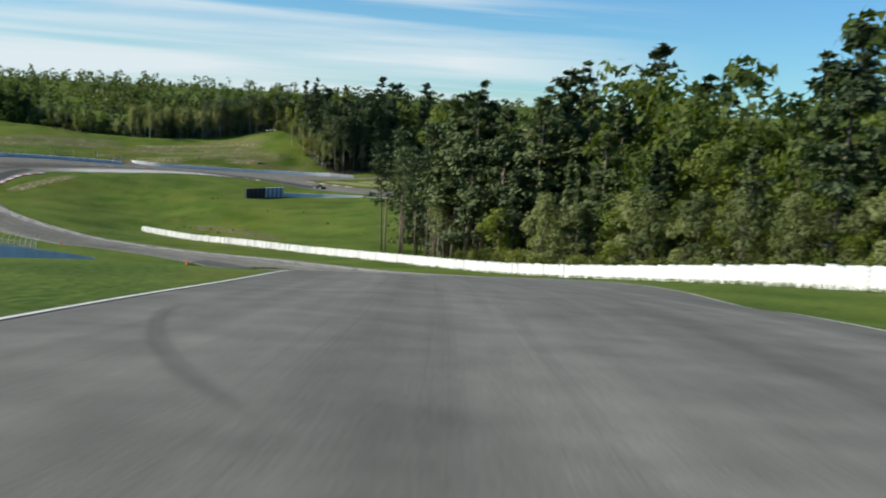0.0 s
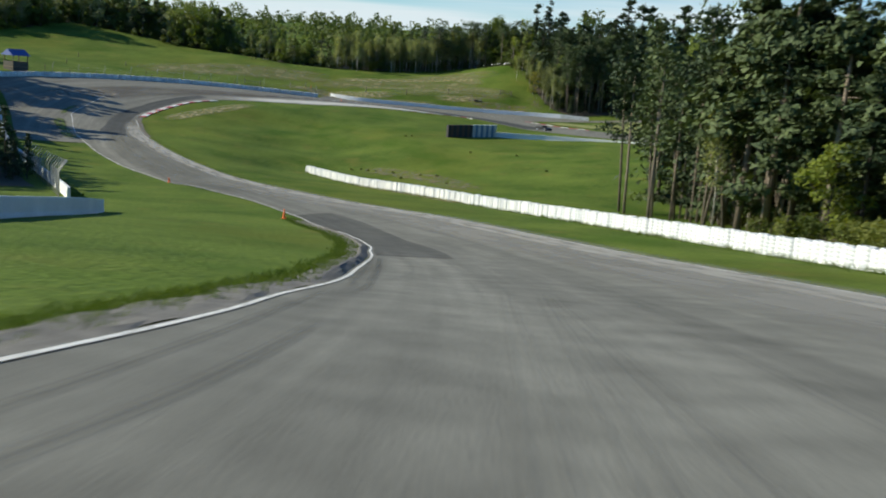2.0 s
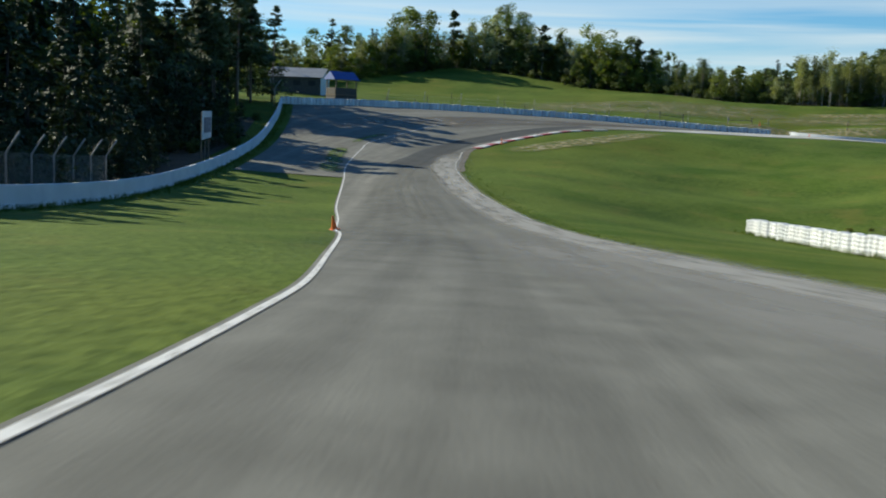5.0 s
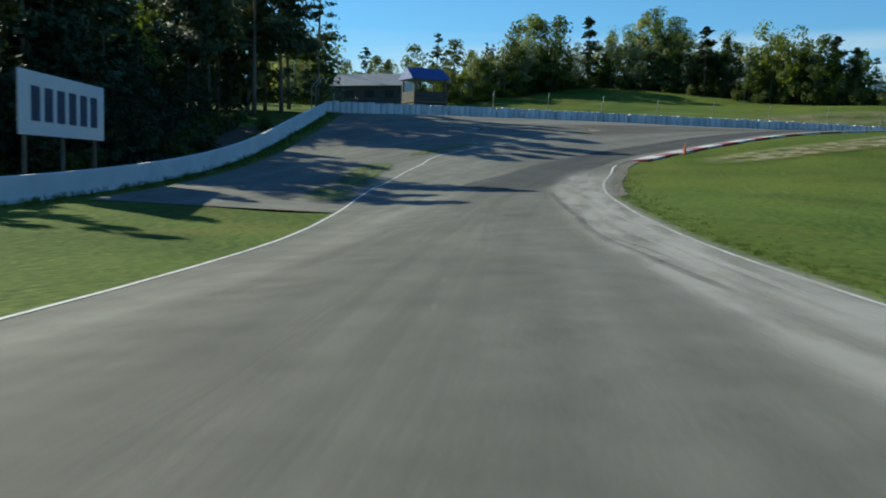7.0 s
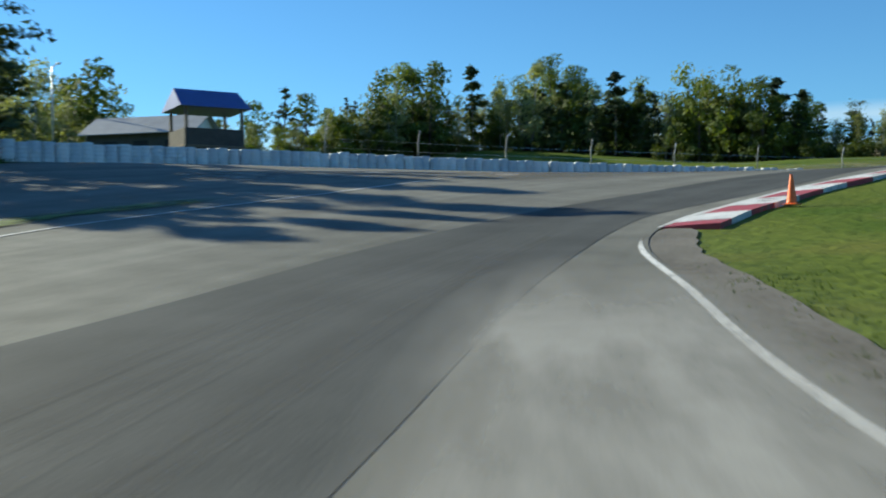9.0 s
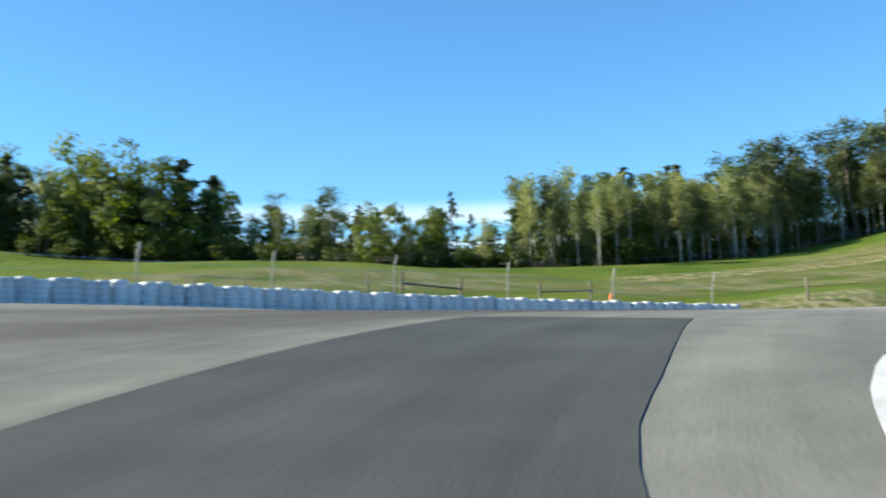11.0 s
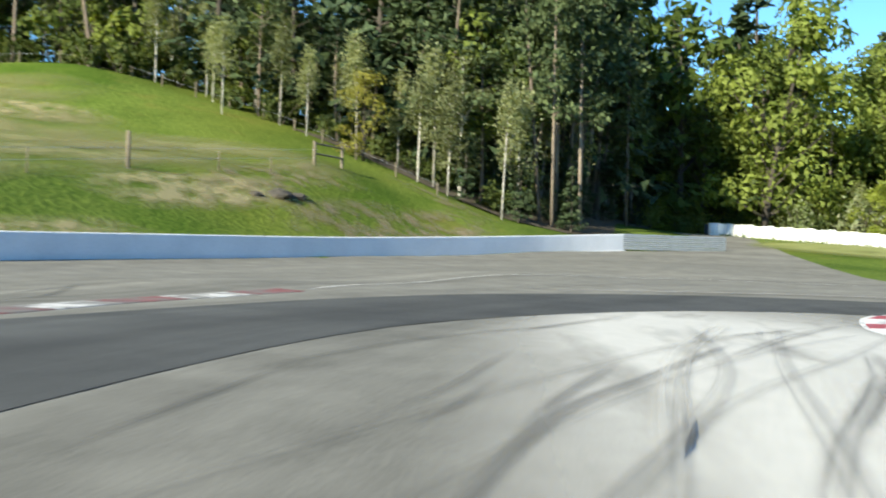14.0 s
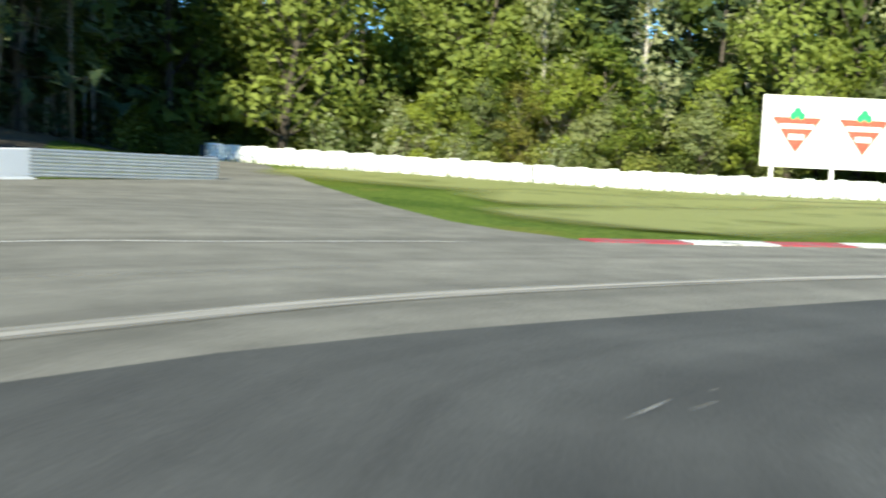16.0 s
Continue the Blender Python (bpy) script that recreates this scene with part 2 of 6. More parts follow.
M_BIRCH = material("birch_bark", (0.22, 0.20, 0.17), (0.66, 0.63, 0.57), 1.8, 14, 0.8, 0.3, object_shift=0.3)
M_ORANGE = material("orange_cone_plastic", (0.75, 0.13, 0.02), (0.95, 0.22, 0.04), 4, 40, 0.45, 0.05)
M_RUBBER = material("black_rubber", (0.015, 0.015, 0.016), (0.04, 0.04, 0.042), 6, 60, 0.7, 0.1)
M_SHED_SHADE = material("shade_dark_cladding", (0.05, 0.047, 0.042), (0.11, 0.105, 0.095), 2, 30, 0.8, 0.2)
M_ROOF = material("grey_sheet_roof", (0.25, 0.25, 0.25), (0.42, 0.42, 0.42), 1, 20, 0.5, 0.1, metal=0.3)
M_BLUE = material("blue_sheet_roof", (0.02, 0.05, 0.22), (0.04, 0.09, 0.36), 1, 20, 0.45, 0.1)
L_PINE = leafy("pine_needles", (0.026, 0.046, 0.020), (0.108, 0.142, 0.056), 0.10)
L_OAK = leafy("broad_leaves", (0.055, 0.085, 0.016), (0.2, 0.245, 0.05), 0.35)
L_BIRCH = leafy("birch_leaves", (0.115, 0.132, 0.06), (0.325, 0.35, 0.19), 0.4)
L_GOLD = leafy("turning_leaves", (0.15, 0.15, 0.03), (0.34, 0.32, 0.07), 0.4)
L_WILLOW = leafy("greygreen_leaves", (0.075, 0.1, 0.035), (0.25, 0.28, 0.12), 0.35)
L_THICKET = leafy("thicket_leaves", (0.06, 0.095, 0.012), (0.23, 0.27, 0.04), 0.35)
L_CREAM = leafy("cream_blossom", (0.12, 0.16, 0.05), (0.42, 0.43, 0.30), 0.35)
L_BUSH = leafy("shrub_leaves", (0.06, 0.085, 0.02), (0.25, 0.27, 0.07), 0.35)


# ---- making meshes ----
def mesh_from(name, verts, faces, mat, smooth=False, uvs=None):
    me = bpy.data.meshes.new(name)
    me.from_pydata([tuple(v) for v in verts], [], [tuple(f) for f in faces])
    for q in (mat if isinstance(mat, (list, tuple)) else [mat]):
        me.materials.append(q)
    if smooth:
        me.polygons.foreach_set("use_smooth", [True] * len(me.polygons))
    if uvs is not None:
        layer = me.uv_layers.new(name="UVMap")
        idx = np.empty(len(me.loops), dtype=np.int32)
        me.loops.foreach_get("vertex_index", idx)
        layer.data.foreach_set("uv", np.asarray(uvs, dtype=np.float32)[idx].ravel())
    me.update()
    return me


def part(name, me, parent, label="", m=None):
    if isinstance(me, tuple):
        me = mesh_from(name, *me)
    ob = new(name, me)
    ob.parent = parent
    if m is not None:
        ob.matrix_basis = m
    return tagged(ob, label)


def thing(name, place, label, category, group="", kind=""):
    ob = new(name)
    ob.empty_display_size = 0.3
    ob.matrix_basis = place
    return tagged(ob, label, category, group, kind)


def structure(name, me, label):
    return tagged(new(name, me), label, "", "", "structure")


def box(x0, x1, y0, y1, z0, z1):
    v = [(x, y, z) for z in (z0, z1) for y in (y0, y1) for x in (x0, x1)]
    f = [(0, 2, 3, 1), (4, 5, 7, 6), (0, 1, 5, 4), (2, 6, 7, 3), (0, 4, 6, 2), (1, 3, 7, 5)]
    return v, f


def bevel_box(x0, x1, y0, y1, z0, z1, b=0.02):
    bm = bmesh.new()
    v, f = box(x0, x1, y0, y1, z0, z1)
    vs = [bm.verts.new(p) for p in v]
    for q in f:
        bm.faces.new([vs[k] for k in q])
    bmesh.ops.bevel(bm, geom=bm.edges[:], offset=b, segments=1, affect="EDGES")
    bm.verts.index_update()
    out = [tuple(p.co) for p in bm.verts], [[p.index for p in q.verts] for q in bm.faces]
    bm.free()
    return out


def merge(*groups):
    vs, fs = [], []
    for v, f in groups:
        k = len(vs)
        vs += [tuple(p) for p in v]
        fs += [tuple(i + k for i in q) for q in f]
    return vs, fs


def lathe(profile, n=12, cap=True):
    """Profile of (radius, z) turned about z."""
    v, f = [], []
    for r, z in profile:
        v += [(r * math.cos(2 * math.pi * k / n), r * math.sin(2 * math.pi * k / n), z) for k in range(n)]
    for i in range(len(profile) - 1):
        f += [(i * n + k, i * n + (k + 1) % n, (i + 1) * n + (k + 1) % n, (i + 1) * n + k) for k in range(n)]
    if cap:
        f += [tuple(range(n))[::-1], tuple(range((len(profile) - 1) * n, len(profile) * n))]
    return v, f


def tube(points, radii, n=6):
    """A round bar through the points."""
    pts = [Vector(p) for p in points]
    v, f = [], []
    for i, p in enumerate(pts):
        d = (pts[min(i + 1, len(pts) - 1)] - pts[max(i - 1, 0)]).normalized()
        a = d.cross(Vector((0.31, 0.95, 0.05))).normalized()
        b = d.cross(a)
        r = radii[i] if isinstance(radii, (list, tuple)) else radii
        v += [tuple(p + r * (math.cos(2 * math.pi * k / n) * a + math.sin(2 * math.pi * k / n) * b)) for k in range(n)]
    for i in range(len(pts) - 1):
        f += [(i * n + k, i * n + (k + 1) % n, (i + 1) * n + (k + 1) % n, (i + 1) * n + k) for k in range(n)]
    f += [tuple(range(n))[::-1], tuple(range((len(pts) - 1) * n, len(pts) * n))]
    return v, f


def curve(points, step):
    """Points at even steps along a smooth line through the points given."""
    p = np.array(points, dtype=float)
    ext = np.vstack([2 * p[0] - p[1], p, 2 * p[-1] - p[-2]])
    out = []
    for i in range(1, len(ext) - 2):
        a, b, c, d = ext[i - 1:i + 3]
        for u in np.linspace(0, 1, 24, endpoint=False):
            out.append(0.5 * (2 * b + (c - a) * u + (2 * a - 5 * b + 4 * c - d) * u * u + (3 * b - a - 3 * c + d) * u ** 3))
    out.append(p[-1])
    out = np.array(out)
    s = np.r_[0, np.cumsum(np.linalg.norm(np.diff(out[:, :2], axis=0), axis=1))]
    q = np.linspace(0, s[-1], max(2, int(round(s[-1] / step)) + 1))
    return np.stack([np.interp(q, s, out[:, k]) for k in range(p.shape[1])], 1)


def normals(line):
    """Unit vectors to the left of a plan line."""
    d = np.gradient(line[:, :2], axis=0)
    d /= np.linalg.norm(d, axis=1)[:, None] + 1e-9
    return np.stack([-d[:, 1], d[:, 0]], 1)


# ---- lie of the land: heights along the track, the barriers and the slopes ----
TRACK_BED = [(0, -45, 4.6), (0, -20, 2.0), (0, 0, 0.0), (0.1, 29, -3.54), (-3.1, 56.5, -7.9), (-9.4, 83.9, -12.88), (-13.8, 97.4, -15.18), (-19, 110.2, -17.27), (-25.6, 122.7, -19.11), (-33.2, 134.4, -20.38),
             (-41.3, 145.5, -21.55), (-49.8, 156.2, -22.66), (-58.4, 166.5, -23.6), (-66.9, 176.2, -24.26), (-75.1, 185.4, -24.51), (-82.8, 194.1, -24.6), (-89.7, 202.4, -24.35), (-95.7, 210.5, -24.0), (-100.5, 218.4, -23.4), (-104.1, 226.3, -22.6), (-106.4, 234.1, -21.65), (-107.1, 242, -20.6), (-106.4, 249.4, -19.76),
             (-104.6, 256.9, -19.2), (-101.6, 263.8, -19.08), (-92.8, 276.4, -18.95), (-81.3, 286.6, -19.08), (-69.5, 293.2, -19.68), (-63.2, 295.3, -19.97)]
TYRES_NORTH = [(-144.5, 233.5, -17.9), (-141, 250, -17.6), (-135, 266, -17.6), (-127, 279, -17.8), (-118, 289, -18.2), (-108, 296, -18.7), (-97, 301.5, -19.2)]
WALL_NORTH = [(-97.6, 313.7, -19.55), (-95.5, 312.9, -19.65), (-90, 312.4, -19.9), (-84, 313.3, -20.02), (-78, 315, -20.12), (-70, 317.5, -20.22), (-60, 319.8, -20.3), (-50, 321.3, -20.2), (-42, 322.2, -20.05), (-35, 322.2, -19.85)]
RAIL_EAST = [(-35, 322.2, -19.7), (-27.5, 319.5, -19.5)]
TYRES_EAST = [(-8.8, 332.5, -18.75), (-6, 331, -18.8), (-6, 316, -19.1), (-3, 305, -19.3), (0, 296, -19.3), (5, 284, -19.2), (14, 268, -19.0)]
TYRES_RIGHT = [(26, -30, 3.0), (25.5, 0, 0.2), (25, 20, -2.0), (23, 35, -4.0), (20.5, 50, -6.0), (16, 80, -10.8), (8, 105, -14.8), (-2, 127, -17.8), (-12, 147, -20.4), (-22, 162, -22.3), (-35, 177, -23.9), (-48, 191, -25.5), (-61.6, 207.1, -26.7)]
WALL_LEFT_NEAR = [(-14, -10, 0.6), (-15, 20, -2.6), (-18, 40, -6.1), (-24, 65, -10.4), (-30, 86, -14.0), (-38, 108, -17.6), (-43.5, 119.8, -19.75)]
WALL_LEFT_FAR = [(-50.5, 126, -20.3), (-57, 135, -21.65), (-70, 151, -23.4), (-85, 168, -24.6), (-100, 184, -24.85), (-113, 199, -24.1), (-122, 210, -22.65), (-133, 222, -20.05), (-144.5, 233, -18.0)]
# the left edge of the straight lies lower than its crown
LEFT_BANK = [(-62, 163, -24.0), (-72, 173.4, -24.8), (-80, 181.3, -25.2), (-88.3, 189.7, -25.35), (-92.8, 194.4, -25.3), (-97, 198.8, -24.95), (-101, 203, -24.65), (-104.5, 207, -24.05)]
RIDGE = [(-125, 349.5, -12.0), (-115.6, 349.9, -12.3), (-105.6, 351.8, -12.35), (-92.5, 356, -12.0), (-82, 361.5, -11.25), (-77, 365.4, -10.4), (-71.2, 366.5, -9.2), (-66, 364.7, -8.25), (-62, 363, -7.3), (-57, 360, -6.75), (-54, 356.3, -7.9), (-51.8, 352.5, -9.2), (-49.4, 347.8, -10.7), (-47.2, 341, -12.5), (-45.6, 336.4, -14.6), (-43.1, 332.2, -16.1), (-39.3, 329.8, -18.1)]
SLOPES = [(-116.4, 299, -16.9), (-107, 314.5, -17.1), (-104, 314, -16.95), (-110, 311, -17.4), (-101, 318, -16.6), (-89.2, 318.5, -16.6), (-78.3, 321.4, -16.2), (-67.6, 326, -15.5), (-53.4, 331, -14.4), (-59.4, 326.0, -16.3), (-95, 317.3, -16.7), (-84, 319.9, -16.4), (-73, 323.6, -15.85), (-62, 328, -15.2), (-43.8, 325.6, -18.3),
          (-86.4, 361.1, -11.4), (-128.9, 341.9, -11.6), (-202, 375.8, -3), (-9.1, 171.2, -22.3), (-40, 254.9, -21.4), (-47.7, 244.7, -21.6), (-147, 247, -16.5), (-178, 254.7, -14.8)]
FLATS = [(-87.7, 294.1, -19.18), (-62, 292.3, -20.2), (-58, 293.3, -20.3), (-75, 305, -19.6), (-60, 309, -19.9), (-45, 312, -19.9), (-123, 270, -18.3), (-113, 283, -18.6), (-130, 245, -18.8), (-103, 291, -19.05), (-30, 308, -20.0), (-20, 300, -19.9), (-12, 290, -19.7),
         (-95, 255, -19.6), (-85, 270, -19.5), (-60, 283, -20.2), (-40, 285, -20.6), (-70, 225, -25.2), (-80, 240, -23.2), (20, 0, 0), (-11, 0, 0.3), (14, 30, -4), (-12, 30, -3.6)]
BARRIERS = [TYRES_NORTH, WALL_NORTH, RAIL_EAST, TYRES_EAST, TYRES_RIGHT, WALL_LEFT_NEAR, WALL_LEFT_FAR]
north_line = curve(WALL_NORTH, 3.0)
north_dir = np.gradient(north_line[:, :2], axis=0)
north_dir /= np.linalg.norm(north_dir, axis=1)[:, None]
NORTH_APRON = np.vstack([np.c_[north_line[:, 0] + north_dir[:, 1] * d, north_line[:, 1] - north_dir[:, 0] * d, north_line[:, 2] + 0.03 * d] for d in (1.2, 4.0)])
KNOWN = np.vstack([curve(q, 4.0) for q in [TRACK_BED, LEFT_BANK, RIDGE] + BARRIERS] + [np.array(SLOPES + FLATS, dtype=float), NORTH_APRON])


def height(x, y):
    """Height of the ground: a plane fitted to the known heights round the place, the near ones counting most."""
    x, y = np.atleast_1d(x).astype(float), np.atleast_1d(y).astype(float)
    out = np.zeros(len(x))
    for a in range(0, len(x), 8000):
        dx, dy, z = KNOWN[None, :, 0] - x[a:a + 8000, None], KNOWN[None, :, 1] - y[a:a + 8000, None], KNOWN[None, :, 2]
        w = 1 / (dx * dx + dy * dy + 20) ** 2
        s = w.sum(1)
        mx, my, mz = (w * dx).sum(1) / s, (w * dy).sum(1) / s, (w * z).sum(1) / s
        ex, ey, ez = dx - mx[:, None], dy - my[:, None], z - mz[:, None]
        xx, yy, xy = (w * ex * ex).sum(1) + 16 * s, (w * ey * ey).sum(1) + 16 * s, (w * ex * ey).sum(1)
        xz, yz = (w * ex * ez).sum(1), (w * ey * ez).sum(1)
        d = xx * yy - xy * xy
        out[a:a + 8000] = mz - (xz * yy - yz * xy) / d * mx - (yz * xx - xz * xy) / d * my
    return out


def at(x, y, up=0.0):
    return Vector((x, y, float(height(x, y)[0]) + up))


# ---- plan of the track ----
EDGE_LEFT = [(-4.9, -45), (-4.8, -20), (-4.8, 0), (-4.7, 12), (-4.5, 21), (-4.7, 30), (-5.1, 37.2), (-5.6, 40.3), (-6.4, 46.5), (-7.0, 52.3), (-7.5, 60), (-7.9, 64.2), (-8.4, 67.7), (-9.1, 71.1), (-9.7, 75), (-10.3, 77.8), (-10.7, 79.4), (-11.5, 82.3), (-12.7, 86.9), (-13.4, 89.6), (-14.6, 93.7),
             (-15.6, 96.6), (-16.8, 100.6), (-17.8, 103.2), (-19.7, 107.9), (-21.3, 111.3), (-22.5, 113.8), (-24.0, 116.5), (-25.6, 118.9), (-28.7, 123.7), (-31.2, 127.9), (-33.2, 130.6), (-35.9, 134.4), (-38.4, 137.8), (-40.9, 141), (-43.2, 143.8), (-47.4, 148.3), (-55, 156.3), (-62.5, 163.6), (-69, 170.2), (-78, 179), (-89.6, 191), (-97, 198.8), (-103, 205),
             (-108, 211.3), (-111, 215.6), (-113.9, 219.6), (-115.8, 225), (-117.2, 230), (-119.6, 238.3), (-120.4, 242.5)]
EDGE_RIGHT = [(8.9, -45), (8.7, -20), (8.5, 0), (8.4, 18), (9.6, 30), (9.2, 42), (8.0, 53.4), (7.2, 64), (5.9, 75), (3.4, 86.3), (1.6, 92.5), (-1.5, 100.8), (-4, 106.3), (-8, 115), (-12.9, 124.5), (-17.9, 132.8), (-22, 138.6), (-27.8, 144.3), (-34.3, 150.2), (-40, 155.7), (-46, 161.8), (-57, 172.8), (-69, 185.3), (-83.8, 200.6),
              (-89.5, 206.7), (-93.6, 211.2), (-97.5, 216.1), (-100.6, 220.7), (-103.3, 224.6),
              (-104.9, 228), (-105.6, 231.5), (-105.8, 237.4), (-105.8, 242), (-105.2, 245.2), (-104.1, 251.2), (-99.5, 258.5), (-92.5, 266), (-84.5, 274), (-77.5, 281.3), (-71.5, 287.2), (-66, 291.0), (-61, 293.2), (-56.5, 293.3), (-52, 291.5), (-45, 285), (-36, 276.5), (-25, 268.5), (-12, 262), (4, 257), (30, 250)]
EDGE_EXIT = [(-41.2, 300.1), (-39.6, 297.9), (-36.2, 294.8), (-26, 286), (-14, 278), (0, 271), (16, 266), (40, 262)]
APRON_EAST = [(-27.5, 319.2), (-14, 333), (-7.2, 330.5), (-12.7, 325.8), (-24, 316.5), (-32.8, 309.2), (-38, 304.7), (-39.6, 302.6), (-40.2, 301.3), (-41.2, 300.1)]


def inside_wall(line, d):
    p = curve([q[:2] for q in line], 3.0)
    return p + normals(p) * d


LEFT, RIGHT, EXIT = curve(EDGE_LEFT, 1.2), curve(EDGE_RIGHT, 1.2), curve(EDGE_EXIT, 1.5)
far_left = curve([q[:2] for q in WALL_LEFT_FAR], 3.0)
far_left = far_left[far_left[:, 1] > 191]
outline = np.vstack([(LEFT + normals(LEFT) * 0.14)[LEFT[:, 1] < 199.5], far_left + normals(far_left) * -1.8, inside_wall(TYRES_NORTH, -0.6), inside_wall(WALL_NORTH, -0.2), np.array([(-35, 322), (-27.6, 319.3)]),
                     np.array(APRON_EAST[1:-1]), EXIT, RIGHT[::-1]])


def in_polygon(poly, x, y):
    r = np.zeros(len(x), dtype=bool)
    px, py = poly[:, 0], poly[:, 1]
    j = len(poly) - 1
    for i in range(len(poly)):
        hit = ((py[i] > y) != (py[j] > y)) & (x < (px[j] - px[i]) * (y - py[i]) / (py[j] - py[i] + 1e-12) + px[i])
        r ^= hit
        j = i
    return r


def distance_to(poly, x, y, closed=True):
    best = np.full(len(x), 1e9)
    n = len(poly)
    for i in range(n if closed else n - 1):
        a, b = poly[i], poly[(i + 1) % n]
        ab = b - a
        t = np.clip(((x - a[0]) * ab[0] + (y - a[1]) * ab[1]) / (ab @ ab + 1e-12), 0, 1)
        best = np.minimum(best, np.hypot(x - a[0] - t * ab[0], y - a[1] - t * ab[1]))
    return best


COURSE = curve([q[:2] for q in TRACK_BED] + [(-56, 297), (-45, 290), (-30, 279)], 3.0)


def lane_of(xy):
    """Metres along the track's course and across it."""
    best, out = np.full(len(xy), 1e9), np.zeros((len(xy), 3))
    run = 0.0
    for a, b in zip(COURSE[:-1], COURSE[1:]):
        ab = b - a
        n = float(np.hypot(*ab))
        u = ((xy - a) @ ab) / (n * n)
        t = np.clip(u, 0, 1)
        d = np.hypot(*(xy - a - t[:, None] * ab).T)
        near = d < best
        side = np.sign(ab[0] * (xy[:, 1] - a[1]) - ab[1] * (xy[:, 0] - a[0]))
        out[near] = np.c_[run + t * n, d * side, np.zeros(len(xy))][near]
        best[near] = d[near]
        run += n
    return out


def draped(name, poly, mat, up, step=1.5, smooth=True):
    """A flat piece of the plan laid on the land."""
    from mathutils.geometry import delaunay_2d_cdt
    poly = np.asarray(poly)[:, :2]
    lo, hi = poly.min(0), poly.max(0)
    gx, gy = np.meshgrid(np.arange(lo[0], hi[0], step), np.arange(lo[1], hi[1], step))
    gx, gy = gx.ravel(), gy.ravel()
    keep = in_polygon(poly, gx, gy)
    gx, gy = gx[keep], gy[keep]
    keep = distance_to(poly, gx, gy) > step * 0.45
    pts = [Vector(p) for p in poly] + [Vector(p) for p in zip(gx[keep], gy[keep])]
    n = len(poly)
    v, _, f, *_ = delaunay_2d_cdt(pts, [(i, (i + 1) % n) for i in range(n)], [list(range(n))], 1, 1e-4)
    xy = np.array([tuple(p) for p in v])
    z = height(xy[:, 0], xy[:, 1]) + up
    fs = []
    for q in f:
        a, b, c = (xy[k] for k in q[:3])
        fs.append(tuple(q) if (b[0] - a[0]) * (c[1] - a[1]) - (b[1] - a[1]) * (c[0] - a[0]) > 0 else tuple(q[::-1]))
    me = mesh_from(name, np.c_[xy, z], fs, mat, smooth)
    me.attributes.new("lane", "FLOAT_VECTOR", "POINT").data.foreach_set("vector", lane_of(xy).astype(np.float32).ravel())
    return me


def ribbon(name, line, width, mat, up, step=0.8, shift=0.0, cross=2, taper=True, fade=1.5, ragged=0.0):
    """A strip of even width along a plan line, laid on the land; a worn layer thins out over the length `fade` at both ends."""
    p = curve(line, step)[:, :2]
    nn = normals(p)
    k = len(p)
    w = np.full(k, width / 2)
    if taper:
        w *= np.clip(np.minimum(np.arange(k), np.arange(k)[::-1]) / 3 + 0.25, 0, 1)
    wob = np.random.default_rng(k)
    vs, uv = [], []
    for c in range(cross + 1):
        s = 1 - 2 * c / cross
        off = wob.normal(0, ragged, k) if c in (0, cross) else 0
        q = p + nn * (w * s + shift + off)[:, None]
        vs.append(np.c_[q, height(q[:, 0], q[:, 1]) + up])
        uv.append(np.c_[np.full(k, c / cross), np.arange(k) * step])
    v, uv = np.vstack(vs), np.vstack(uv)
    f = [(c * k + i, (c + 1) * k + i, (c + 1) * k + i + 1, c * k + i + 1) for c in range(cross) for i in range(k - 1)]
    me = mesh_from(name, v, f, mat, True, uv)
    ends = np.clip(np.minimum(np.arange(k), np.arange(k)[::-1]) * step / max(fade, 0.01), 0, 1)
    me.attributes.new("fade", "FLOAT", "POINT").data.foreach_set("value", np.tile(ends, cross + 1).astype(np.float32))
    return me


# ---- ground ----
def axis(lo, hi, step, far):
    a = list(np.arange(lo, hi + step, step))
    s = step
    while a[-1] < far:
        s *= 1.25
        a.append(a[-1] + s)
    s = step
    while a[0] > -far:
        s *= 1.25
        a.insert(0, a[0] - s)
    return np.array(a)


gx, gy = axis(-165, 45, 2.0, 2600), axis(-30, 365, 2.0, 2600)
X, Y = np.meshgrid(gx, gy)
xx, yy = X.ravel(), Y.ravel()
zz = height(xx, yy)
far = np.clip((np.hypot(xx + 60, yy - 200) - 330) / 300, 0, 1)
zz += 34 * far * far * (3 - 2 * far)
inner = in_polygon(outline, xx, yy)
dist = np.zeros(len(xx))
dist[inner] = distance_to(outline, xx[inner], yy[inner])
zz -= np.clip((dist - 1.8) / 2.0, 0, 1) * 0.35
rng = np.random.default_rng(3)
zz += np.where(inner, 0, 1) * rng.normal(0, 0.012, len(xx))
nx = len(gx)
faces = [(j * nx + i, j * nx + i + 1, (j + 1) * nx + i + 1, (j + 1) * nx + i) for j in range(len(gy) - 1) for i in range(nx - 1)]
structure("ground", mesh_from("ground", np.c_[xx, yy, zz], faces, M_GRASS, True), "mown green grass over rolling ground")
structure("road", draped("road", outline, M_ROAD, 0.045, 1.2), "worn grey asphalt race track")


def along(line, a, b):
    """The stretch of a plan line between the points nearest to a and b."""
    i, j = (int(np.argmin(np.hypot(*(line - np.array(q)).T))) for q in (a, b))
    return line[min(i, j):max(i, j) + 1]


